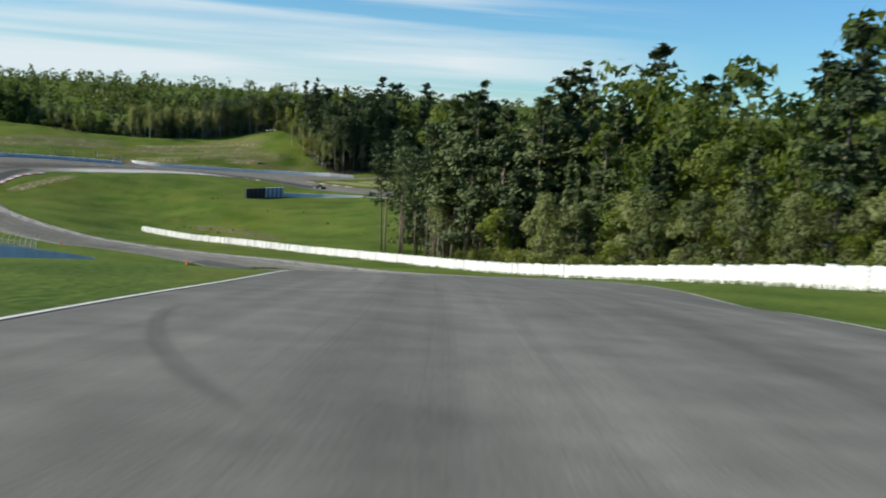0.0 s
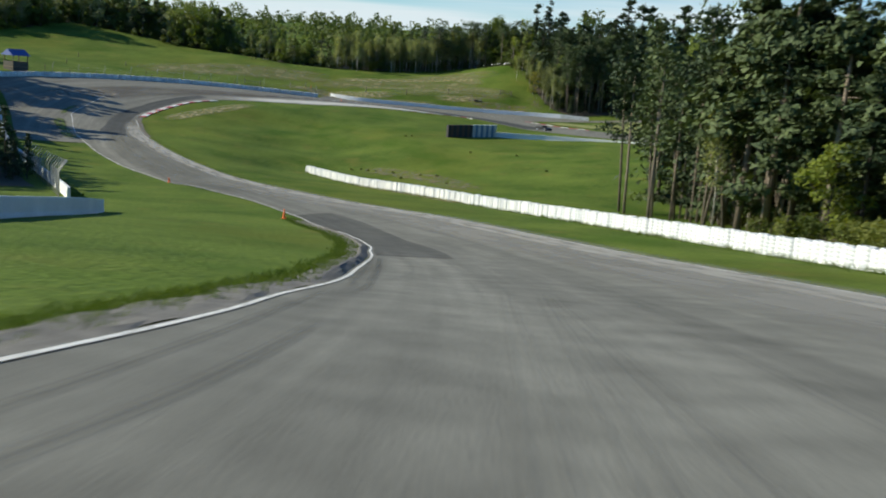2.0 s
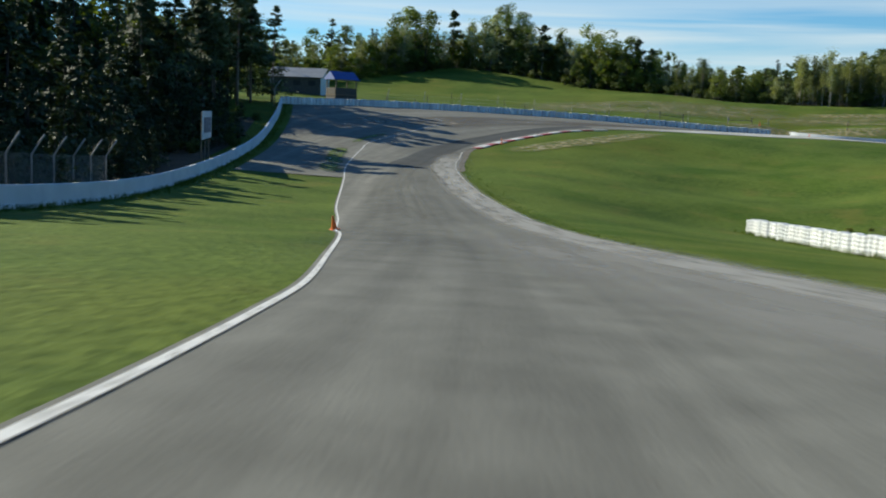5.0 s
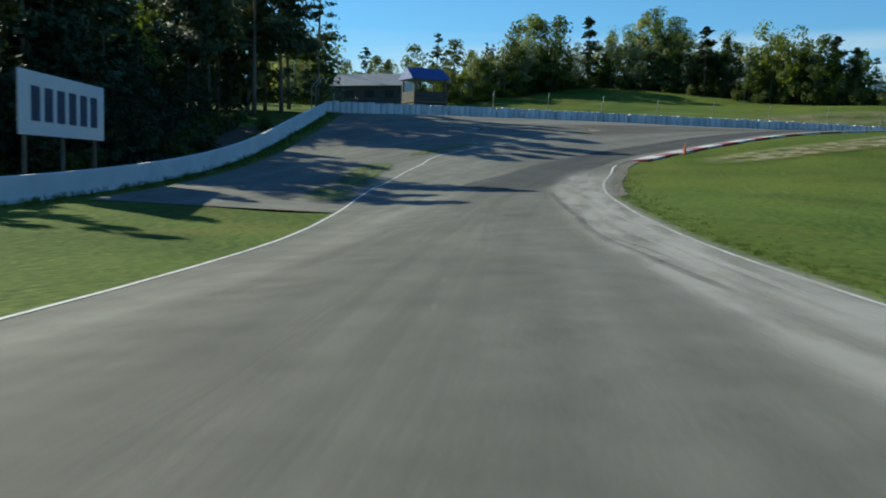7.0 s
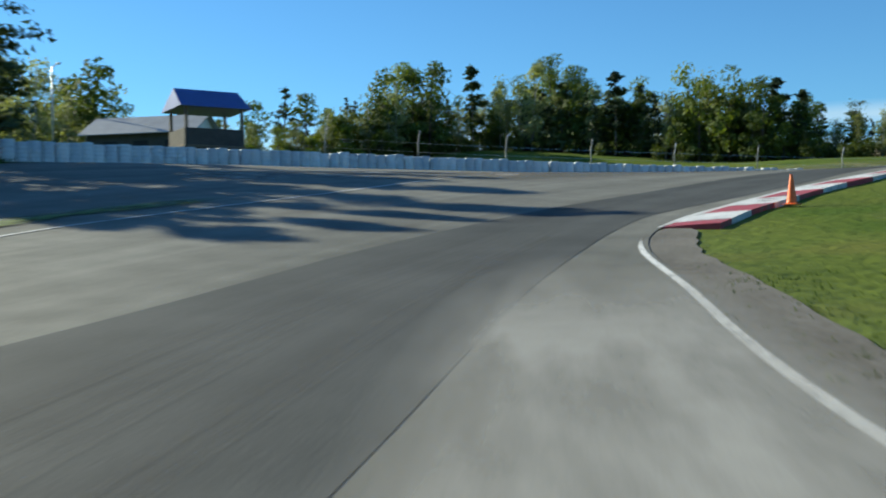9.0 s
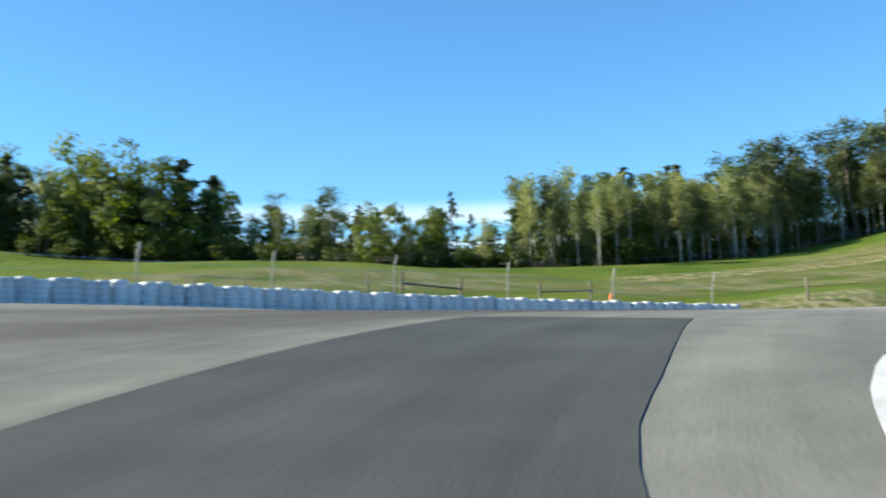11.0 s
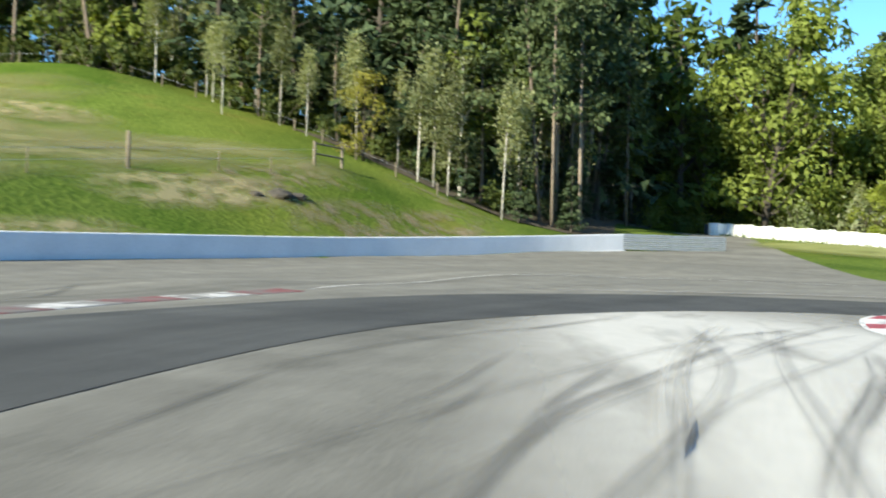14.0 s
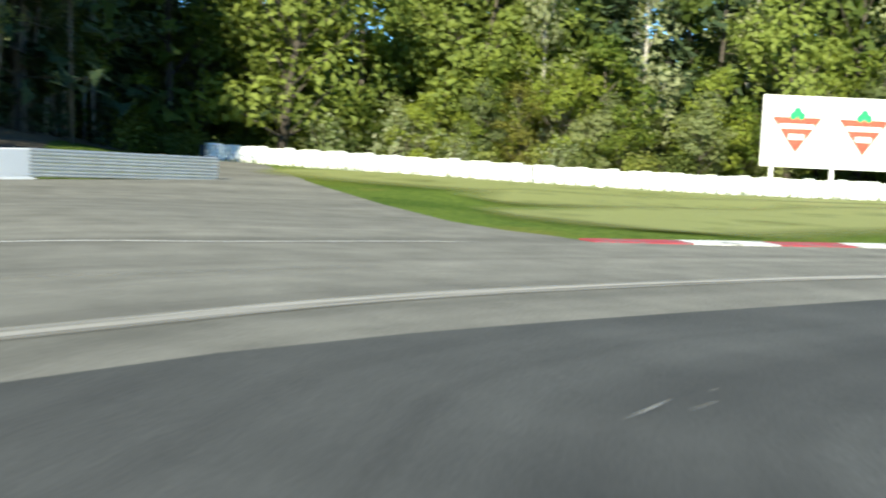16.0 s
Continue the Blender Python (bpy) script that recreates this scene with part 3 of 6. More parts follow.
# repairs, worn strips, lines and rubber on the asphalt
patch_side = along(LEFT, (-14.3, 92.8), (-32.6, 130.2))
structure("road_patch_1", draped("road_patch_1", np.vstack([[(-11.6, 95.5), (-13, 100), (-14.5, 104), (-16.2, 107.8), (-18.1, 111.6), (-20.6, 117.3), (-23, 122.3), (-26, 127.9), (-28.9, 131.8), (-31.4, 135.1)], (patch_side - normals(patch_side) * 0.16)[::-1]]), M_PATCH, 0.0525, 1.0, False), "patch of newer dark asphalt")
structure("road_patch_2", draped("road_patch_2", np.vstack([curve([(-101.5, 209.5), (-102.7, 211.6), (-104.5, 215.9), (-107.7, 223.1), (-110.0, 231.5), (-110.5, 239), (-110.6, 246.3), (-109.9, 253), (-108.7, 259.3)], 1.0), curve([(-105.2, 256.6), (-105.6, 254.4), (-106.3, 250), (-106.7, 247.5), (-106.75, 245), (-106.6, 242.5), (-106.55, 239), (-106.6, 236), (-106.4, 230.1), (-102.9, 221.2), (-98.4, 212.8), (-96.6, 209.5)], 1.0)]), M_DARK, 0.0525, 1.0, False), "patch of newer dark asphalt in the bend")
structure("road_patch_3", draped("road_patch_3", np.vstack([curve([(-101.2, 276.4), (-97.1, 278.7), (-94.8, 280.8), (-90.6, 284.2), (-85, 288.5), (-80.2, 291.6), (-76, 293.4), (-70, 294.9), (-65, 295.4), (-60, 295.0), (-53, 292.4), (-45, 286), (-37, 278.5)], 2.0), curve([(-32, 283), (-39, 288), (-48, 294.2), (-56, 298.6), (-62, 299.9), (-68, 300.3), (-73.4, 299.3), (-78, 297.6), (-83, 294.9), (-87.5, 292.8), (-93, 290), (-98, 285.8), (-102.6, 281.8)], 2.0)]), M_DARK, 0.0525, 1.0, False), "long strip of newer dark asphalt through the bend")
S_PALE = stain("worn_pale_layer", (0.62, 0.605, 0.55), 1.9, 1.2, (7, 0.17, 1), 0.88)
S_PALE2 = stain("worn_pale_streaks", (0.68, 0.665, 0.61), 0.9, 0.9, (5, 0.07, 1), 0.4)
S_DUST = stain("dusty_edge", (0.46, 0.44, 0.395), 1.35, 0.9, (4, 0.22, 1), 0.72)
S_WIDE = stain("worn_pale_side", (0.36, 0.345, 0.31), 1.5, 0.8, (5, 0.12, 1), 0.55)
S_SKID = stain("skid_rubber", (0.05, 0.05, 0.05), 1.3, 1.2, (3, 0.12, 1), 0.32)
S_RUBBER = stain("rubber_marks", (0.05, 0.05, 0.05), 1.0, 1.2, (4, 0.1, 1), 0.27)
S_CRACK = stain("sealed_cracks", (0.04, 0.04, 0.04), 1.7, 1.5, (1, 0.5, 1), 0.75)
S_FAINT = stain("faint_rubber", (0.07, 0.068, 0.065), 0.6, 1.0, (6, 0.05, 1), 0.13)
S_TRACE = stain("tyre_traces", (0.10, 0.098, 0.09), 0.9, 1.0, (5, 0.06, 1), 0.2)
S_WORN = stain("worn_white_line", (0.74, 0.73, 0.70), 1.7, 3.0, (0.4, 1, 1))
S_SCRATCH = stain("white_scratches", (0.75, 0.74, 0.70), 1.0, 2.0, (1, 0.6, 1), 0.5)


inner = along(RIGHT, (-101.5, 256.0), (-57, 293.3))
structure("pale_asphalt_1", ribbon("pale_asphalt_1", inner, 9.0, S_PALE, 0.0485, 1.5, 3.3, 8, True, 12.0), "pale worn asphalt on the inside of the bend")
structure("pale_asphalt_3", ribbon("pale_asphalt_3", along(RIGHT, (8, 53), (-103, 224.5)), 3.2, S_DUST, 0.055, 1.5, 1.2, 6, True, 8.0), "dusty pale edge of the asphalt")
structure("pale_asphalt_2", ribbon("pale_asphalt_2", along(RIGHT, (9.4, 38), (-56, 171.8)), 8.4, S_WIDE, 0.0495, 1.5, 2.6, 8, True, 14.0), "paler worn asphalt on the outside of the bend")
structure("pale_asphalt_4", ribbon("pale_asphalt_4", [(-66, 301.9), (-60.6, 301.1), (-57.4, 300.5), (-54.2, 299.7), (-51, 298.3), (-47, 296.0), (-41, 292), (-35, 287.5)], 0.5, S_DUST, 0.064, 0.6, 0, 4, True, 3.0), "pale worn band beside the dark strip")
structure("brown_asphalt", ribbon("brown_asphalt", [(-123, 238), (-120, 252), (-113.5, 265), (-105.5, 275), (-99.5, 282)], 15, stain("brown_worn_asphalt", (0.11, 0.094, 0.078), 1.2, 0.5, (4, 0.15, 1), 0.65), 0.056, 1.5, 0, 8, True, 9.0), "brownish worn asphalt on the outside of the bend")
structure("dark_asphalt", ribbon("dark_asphalt", [(-41.3, 145.5), (-49.8, 156.2), (-58.4, 166.5), (-66.9, 176.2), (-75.1, 185.4), (-82.8, 194.1), (-89.7, 202.4), (-95.7, 210.5), (-101.5, 218.4), (-106.5, 227), (-108.5, 236)], 9, stain("traffic_darkened_asphalt", (0.066, 0.070, 0.066), 1.6, 0.6, (3, 0.1, 1), 0.2), 0.0495, 1.5, 0.6, 8, True, 14.0), "asphalt darkened by traffic on the straight")
structure("pale_asphalt_5", ribbon("pale_asphalt_5", [(-92.6, 208.4), (-88.4, 204.0), (-84.7, 200.0), (-81, 196.3), (-77, 192.3), (-70, 185)], 1.1, S_PALE2, 0.064, 0.8, 0, 4, True, 3.0), "pale streak on the asphalt")
structure("pale_asphalt_6", ribbon("pale_asphalt_6", [(-82.8, 285.0), (-81.5, 285.9), (-79.5, 287.3), (-76.4, 289.2), (-70.7, 292.2)], 0.45, S_PALE2, 0.064, 0.6, 0, 4, True, 1.5), "pale streak on the asphalt")
structure("pale_asphalt_7", ribbon("pale_asphalt_7", [(-95, 271.5), (-90, 276.5), (-84, 282.5), (-78, 286.2), (-73, 288.6)], 2.6, S_PALE2, 0.057, 0.9, 0, 5, True, 6.0), "pale streak on the asphalt")
structure("line_left", ribbon("line_left", LEFT, 0.14, S_WORN, 0.0585, 0.9, 0.0), "white edge line on the asphalt")
structure("line_right_1", ribbon("line_right_1", along(RIGHT, (8.9, -45), (-36, 152)), 0.13, S_WORN, 0.0575, 0.9, 0.1), "white edge line on the asphalt")
structure("line_right_2", ribbon("line_right_2", along(RIGHT, (-63, 177), (-104.4, 226.5)), 0.14, S_WORN, 0.0545, 0.9, 0.12), "white edge line on the asphalt")
structure("line_outer", ribbon("line_outer", [(-74.3, 301.4), (-70.5, 304.0), (-66.8, 306.0), (-63.3, 307.6), (-59.5, 308.1), (-55.4, 308.1), (-51, 306.9), (-48.5, 305.1), (-44.8, 302.8), (-43.4, 301.3)], 0.12, S_WORN, 0.0545, 0.9), "thin white line on the apron")
RUBBER = [([(-3.6, 14.5), (-3.4, 12.4), (-2.8, 9.9), (-2.0, 7.7), (-1.4, 6.5), (-0.8, 5.3)], 0.26, S_RUBBER), ([(-85.5, 286.9), (-84.8, 287.5), (-83.9, 288.2), (-82.2, 289.5)], 0.16, S_SKID), ([(-83.6, 286.5), (-82.6, 287.0), (-81.1, 288.0)], 0.18, S_SKID),
          ([(-88.2, 281.7), (-87.2, 282.6), (-86.0, 283.7)], 0.14, S_RUBBER), ([(-83.6, 286.8), (-82.9, 287.2), (-81.7, 287.9), (-80.4, 288.8), (-79.2, 289.6)], 0.2, S_RUBBER), ([(-83.5, 283.8), (-82.2, 284.4), (-80.8, 285.0), (-78.9, 285.7), (-76.2, 286.8)], 0.3, S_RUBBER),
          ([(-83.2, 289.1), (-81.8, 289.8), (-79.3, 290.9), (-75.0, 292.2)], 0.2, S_RUBBER), ([(-81.2, 301.6), (-78.9, 304.1), (-75.8, 305.4)], 0.28, S_SKID), ([(-81.6, 299.6), (-80.1, 301.5), (-78, 305.2)], 0.28, S_SKID), ([(-77.6, 288.0), (-72.1, 290.1), (-65.4, 292.5)], 0.3, S_RUBBER),
          ([(-96, 210), (-91.9, 205.8), (-88.6, 202.4), (-85.8, 199.6), (-83.5, 197.1), (-80.1, 193.7), (-77.7, 191.5), (-73, 187)], 0.26, S_SKID), ([(-83, 196.9), (-80.5, 194.4), (-79, 193.2), (-76, 190.4)], 0.16, S_RUBBER), ([(-95.6, 273.2), (-95.3, 272.4), (-94.9, 271.4)], 0.2, S_RUBBER)]
RUBBER += [([(-93.8, 277.6), (-91.5, 279.9), (-89.4, 281.6), (-87.7, 282.8), (-85.8, 284.1), (-82.2, 286.4), (-79.3, 287.6), (-75, 289.4)], 0.2, S_SKID), ([(-91.9, 279.5), (-90.3, 281.3)], 0.16, S_SKID), ([(-88.2, 281.6), (-86.5, 283.1)], 0.18, S_SKID),
           ([(-83.2, 285.9), (-81.4, 287.0), (-78.8, 288.4)], 0.2, S_SKID), ([(-81.1, 284.9), (-79.2, 285.6), (-76.9, 286.5), (-73, 288.4)], 0.36, S_RUBBER), ([(-77.8, 291.0), (-76.3, 291.8), (-74.6, 292.5), (-72.3, 293.5)], 0.22, S_SKID), ([(-75.0, 290.0), (-73.1, 290.4), (-70.1, 291.1)], 0.16, S_RUBBER), ([(-70.8, 291.5), (-74.1, 289.5)], 0.18, S_RUBBER),
           ([(-86.4, 283.3), (-85.9, 282.3), (-85.4, 281.6), (-84.7, 281.1), (-83, 279.6)], 0.07, S_CRACK), ([(-88.1, 281.4), (-87.7, 280.6), (-86.9, 279.8), (-85.2, 278.0)], 0.07, S_CRACK), ([(-96.0, 272.3), (-95.8, 271.9), (-95.5, 270.8), (-95.2, 270.2)], 0.08, S_RUBBER), ([(-96.3, 272.2), (-96.0, 271.6), (-95.8, 270.9)], 0.2, S_FAINT),
           ([(-15.0, 122.6), (-14.6, 128.1)], 0.12, S_SKID), ([(-14.4, 121.1), (-13.5, 126.7)], 0.12, S_SKID), ([(0.9, 36.0), (1.3, 36.1)], 0.2, S_CRACK), ([(-27.5, 128.3), (-27.0, 128.5)], 0.2, S_CRACK),
           ([(-6.5, 60), (-6.9, 62.6), (-7.5, 65.8), (-8.1, 68.7), (-9.0, 73)], 0.2, S_RUBBER), ([(-5.8, 58), (-6.0, 61.2), (-6.4, 64), (-7.2, 68)], 0.26, S_RUBBER), ([(-9.1, 74.2), (-9.4, 75.6), (-9.8, 76.8), (-10.6, 79.7), (-11.9, 84.4), (-14.1, 92.1)], 0.2, S_RUBBER), ([(-8.3, 72), (-8.8, 74.7), (-9.5, 77.2), (-10.8, 81.9), (-13.6, 91.5)], 0.22, S_RUBBER), ([(-4.8, 36), (-5.5, 44), (-6.4, 52), (-7.1, 58)], 0.16, S_FAINT)]
# fainter traces of many laps, side by side
lap = np.random.default_rng(8)
for line, count, spread_by, w in (([(-8.6, 70), (-9.2, 76), (-10.6, 84), (-14.5, 97)], 3, 0.7, 0.3), ([(-66, 172), (-80, 187), (-94, 203), (-103, 216), (-107.5, 226)], 5, 1.6, 0.32), ([(-112, 262), (-107, 270), (-101, 279)], 4, 1.6, 0.35), ([(-90, 279.5), (-84, 282.5), (-77, 286.5), (-70.5, 290.8)], 4, 2.0, 0.2), ([(-88, 284), (-82, 286.6), (-76, 288.6), (-69, 290.6)], 3, 1.5, 0.16), ([(-72, 298.5), (-66, 301.6), (-57, 303), (-50, 300.5)], 6, 1.0, 0.2), ([(-104, 258), (-98, 267), (-91, 275)], 4, 1.3, 0.3), ([(-130, 250), (-124, 262), (-112, 278)], 4, 2.2, 0.3), ([(0, -6), (0.4, 20), (-0.4, 48), (-5, 78)], 4, 1.5, 0.5)):
    for k in range(count):
        shift = lap.normal(0, spread_by, 2)
        RUBBER.append(([(x + shift[0] * 0.6 + lap.normal(0, 0.15), y + shift[1] * 0.6 + lap.normal(0, 0.15)) for x, y in line], w * float(lap.uniform(0.7, 1.5)), S_TRACE if line[0][0] < -83 and line[0][1] > 279 else S_FAINT))
for k, (line, width, mat) in enumerate(RUBBER):
    structure("rubber_mark_%d" % (k + 1), ribbon("rubber_mark", line, width, mat, 0.060 + 0.0003 * k, 0.6, fade=1.8), "dark tyre mark on the asphalt")
for k, line in enumerate(([(-57.7, 296.3), (-57.3, 296.2), (-56.8, 296.1)], [(-57.2, 296.0), (-56.6, 295.8)], [(-56.5, 295.95), (-56.2, 295.85)])):
    structure("scratch_%d" % (k + 1), ribbon("scratch", line, 0.03, S_SCRATCH, 0.085, 0.2, fade=0.3), "pale scratch in the asphalt")
# broken edge of the asphalt inside the left-hand bend
def profile_strip(name, line, profile, mat, step=0.5, rough=0.0, seed=1, ends=6):
    """A strip along a plan line with a cross-section of (metres to the left, metres up), worn uneven."""
    p = curve([tuple(q) for q in line], step)[:, :2]
    nn = normals(p)
    k, r = len(p), np.random.default_rng(seed)
    ease = np.clip(np.minimum(np.arange(k), np.arange(k)[::-1]) / ends, 0, 1)
    vs, uv = [], []
    for c, (d, up) in enumerate(profile):
        wob = np.convolve(r.normal(0, rough, k + 4), np.ones(5) / 2.2, "valid")
        q = p + nn * (d + wob)[:, None]
        vs.append(np.c_[q, height(q[:, 0], q[:, 1]) + 0.02 + (up - 0.02 + np.convolve(r.normal(0, rough * 0.25, k + 2), np.ones(3) / 3, "valid")) * ease])
        uv.append(np.c_[np.full(k, c / (len(profile) - 1)), np.arange(k) * step])
    m = len(profile)
    f = [((c + 1) * k + i, c * k + i, c * k + i + 1, (c + 1) * k + i + 1) for c in range(m - 1) for i in range(k - 1)]
    return mesh_from(name, np.vstack(vs), [q[::-1] for q in f], mat, False, np.vstack(uv))


M_BERM = material("old_berm_asphalt", (0.075, 0.07, 0.066), (0.15, 0.142, 0.132), 1.6, 22, 0.95, 0.6, blotch=0.5)
M_GRAVEL = material("grey_gravel", (0.10, 0.092, 0.08), (0.22, 0.205, 0.18), 2.2, 16, 0.95, 0.7, blotch=0.55)
GRAVEL_OUT = [(0.8, 0.078), (1.0, 0.07), (1.2, 0.02)]
structure("dirt_strip", profile_strip("dirt_strip", along(LEFT, (-4.9, 33), (-9.8, 75.4)), [(0.1, 0.04), (0.3, 0.055), (0.55, 0.065)] + GRAVEL_OUT, M_GRAVEL, 0.4, 0.075, 4), "strip of bare grey gravel between asphalt and grass")
structure("dirt_strip_1", profile_strip("dirt_strip_1", along(LEFT, (-9.6, 74.6), (-30.6, 127.2)), [(0.42, 0.03), (0.56, 0.06)] + GRAVEL_OUT, M_GRAVEL, 0.4, 0.06, 5), "strip of bare grey gravel behind the asphalt berm")
structure("asphalt_berm", profile_strip("asphalt_berm", along(LEFT, (-9.7, 75), (-30.0, 126.0)), [(0.13, 0.03), (0.17, 0.05), (0.3, 0.115), (0.43, 0.165), (0.5, 0.16), (0.58, 0.06)], M_BERM, 0.35, 0.02, 9, 14), "low dark berm of old broken asphalt along the bend")
structure("dirt_strip_2", ribbon("dirt_strip_2", along(RIGHT, (-92, 210), (-104.9, 228)), 0.9, M_DIRT, 0.03, 0.5, -0.35, 3, True, 1.5, 0.03), "strip of bare dirt behind the white line")
structure("dirt_strip_3", ribbon("dirt_strip_3", [(-128, 232), (-124, 240), (-120, 246)], 9, stain("loose_grit", (0.27, 0.24, 0.20), 0.8, 0.6, (2, 0.5, 1)), 0.06, 1.5, 0, 4), "loose grit on the apron")

S_HILL = stain("bleached_grass", (0.25, 0.235, 0.10), 1.1, 1.1, (3, 0.25, 1), 0.65)
for k, (line, w) in enumerate((([(-108, 322), (-92, 330), (-76, 336), (-60, 340)], 15.0), ([(-84, 322), (-70, 329), (-58, 333)], 9.0), ([(-150, 300), (-130, 320), (-105, 335)], 18.0), ([(-88, 345), (-72, 352), (-58, 350)], 10.0), ([(-70, 334), (-60, 334), (-50, 331)], 9.0))):
    structure("bleached_grass_%d" % (k + 1), ribbon("bleached_grass", line, w, S_HILL, 0.10 + 0.004 * k, 1.5, 0, 8, True, 8.0), "bleached mown grass on the hillside")
# paler colour laid over the verge grass to brighten it
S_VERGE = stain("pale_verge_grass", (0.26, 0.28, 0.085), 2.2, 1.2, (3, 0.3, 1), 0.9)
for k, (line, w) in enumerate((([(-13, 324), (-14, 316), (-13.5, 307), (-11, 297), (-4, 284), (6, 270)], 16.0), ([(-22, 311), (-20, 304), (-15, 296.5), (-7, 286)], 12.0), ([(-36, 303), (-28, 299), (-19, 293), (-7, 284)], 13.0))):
    structure("pale_grass_%d" % (k + 1), ribbon("pale_grass", line, w, S_VERGE, 0.085 + 0.004 * k, 1.5, 0, 8, True, 3.0), "strip of paler grass colour that brightens the verge")
# grass that has grown over the apron, dry and bare patches on the hillside
for k, line in enumerate(([(-103.2, 207.4), (-107.5, 211.6), (-111.2, 216.4)], [(-99, 202.8), (-102.5, 206), (-105, 207.6)], [(-112.4, 219), (-114.2, 223), (-115.4, 228)])):
    structure("grass_strip_%d" % (k + 1), ribbon("grass_strip", line, (2.2, 2.6, 1.2)[k], stain("sparse_grass", (0.10, 0.15, 0.015), 1.1, 1.4, (2, 0.6, 1)), 0.075, 0.8, 2.6, 4), "sparse grass growing on the apron")
S_DRY = stain("dry_grass", (0.40, 0.345, 0.18), 0.95, 1.6, (3, 0.5, 1), 0.7)
S_EARTH = stain("bare_earth", (0.26, 0.21, 0.13), 0.7, 1.8, (2, 0.5, 1), 0.7)
for k, (line, w, mat) in enumerate((([(-112, 311), (-100, 313.6), (-90, 317), (-80, 321)], 5.0, S_DRY), ([(-104, 309), (-98, 312), (-92, 315)], 3.0, S_EARTH), ([(-72, 323), (-64, 325), (-57, 326.5)], 3.4, S_DRY), ([(-62, 322.6), (-55, 324.6), (-47, 326), (-42, 328.5)], 4.6, S_EARTH), ([(-86, 314.6), (-78, 317.4), (-68, 320.6)], 2.6, S_DRY),
                                        ([(-104, 333), (-91, 340), (-80, 345), (-70, 347), (-61, 341)], 6.0, S_DRY), ([(-66, 323.5), (-61.5, 326.5), (-56, 329.5), (-51, 328.5)], 4.0, S_EARTH), ([(-46, 335), (-43.5, 330.5), (-40, 327.5)], 3.0, S_EARTH), ([(-100, 228), (-98, 240), (-93, 255)], 5.0, S_DRY), ([(-25, 164), (-38, 179.5), (-50, 193)], 3.0, S_DRY), ([(-55, 216), (-40, 205), (-30, 190)], 6.0, S_EARTH))):
    structure("dry_patch_%d" % (k + 1), ribbon("dry_patch", line, w, mat, 0.09, 1.2, 0, 6, True, 5.0), "dry and bare patch in the grass")


# ---- barriers ----
def tyre_stack(h=1.12, r=0.355):
    prof, n = [], 5
    for i in range(n):
        z0, dz = h * i / n, h / n
        prof += [(r * 0.94, z0 + 0.01), (r * 0.995, z0 + dz * 0.2), (r * 0.995, z0 + dz * 0.8), (r * 0.94, z0 + dz - 0.01)]
    prof += [(r * 0.55, h - 0.01), (r * 0.5, h - 0.14)]
    return mesh_from("tyre_column", *lathe(prof, 9), M_TYRE, True)


# dark columns added behind the stacks so that the gaps look shaded
GAP_COLUMN = mesh_from("tyre_column", *lathe([(0.3, 0), (0.33, 0.2), (0.33, 0.9), (0.29, 1.08), (0.16, 1.08)], 7), M_GAP_DARK, True)
STACKS = [tyre_stack(1.12), tyre_stack(1.16), tyre_stack(1.08)]


def tyre_barrier(line, label, grow=1.0, every=0.655, cuts=1, behind=1):
    """Stacks of tyres side by side along a line, in as many runs as asked for."""
    p = curve(line, every)
    pn = normals(p[:, :2])
    for run in np.array_split(np.arange(len(p)), cuts):
        base = thing("tyre_barrier", Matrix.Translation(Vector(p[run[0]])), label, "tyre barrier", "tyre barriers beside the track")
        z = p[run, 2]
        o = base.matrix_basis.translation
        for k, q, zq in zip(run, p[run], z):
            j = rng.normal(0, 0.035, 2)
            part("tyre_column", STACKS[k % 3], base, "", Matrix.Translation((q[0] - o.x + j[0], q[1] - o.y + j[1], zq - o.z - 0.03)) @ Matrix.Rotation(rng.uniform(0, 6), 4, "Z") @ Matrix.Diagonal((1, 1, grow * rng.uniform(0.97, 1.03), 1)))
            b = pn[k] * 0.5 * behind
            part("tyre_column", GAP_COLUMN, base, "dark column added to darken the gaps between stacks", Matrix.Translation((q[0] - o.x + b[0], q[1] - o.y + b[1], zq - o.z - 0.05)))


def wall(name, line, h, label, mat=M_WALL, thick=0.3, step=1.5):
    """A concrete barrier wall with a wider foot."""
    p = curve(line, step)
    nn = normals(p)
    z = p[:, 2]
    prof = [(thick / 2 + 0.05, -0.3), (thick / 2 + 0.05, 0.08), (thick / 2, 0.25), (thick / 2 - 0.03, h - 0.03), (thick / 2 - 0.06, h), (-thick / 2 + 0.06, h), (-thick / 2 + 0.03, h - 0.03), (-thick / 2, 0.25), (-thick / 2 - 0.05, 0.08), (-thick / 2 - 0.05, -0.3)]
    m = len(prof)
    v = [(p[i, 0] + nn[i, 0] * a, p[i, 1] + nn[i, 1] * a, z[i] + b) for i in range(len(p)) for a, b in prof]
    f = [(i * m + k, i * m + (k + 1) % m, (i + 1) * m + (k + 1) % m, (i + 1) * m + k) for i in range(len(p) - 1) for k in range(m)]
    f += [tuple(range(m)), tuple(range((len(p) - 1) * m, len(p) * m))[::-1]]
    return structure(name, mesh_from(name, v, f, mat), label)


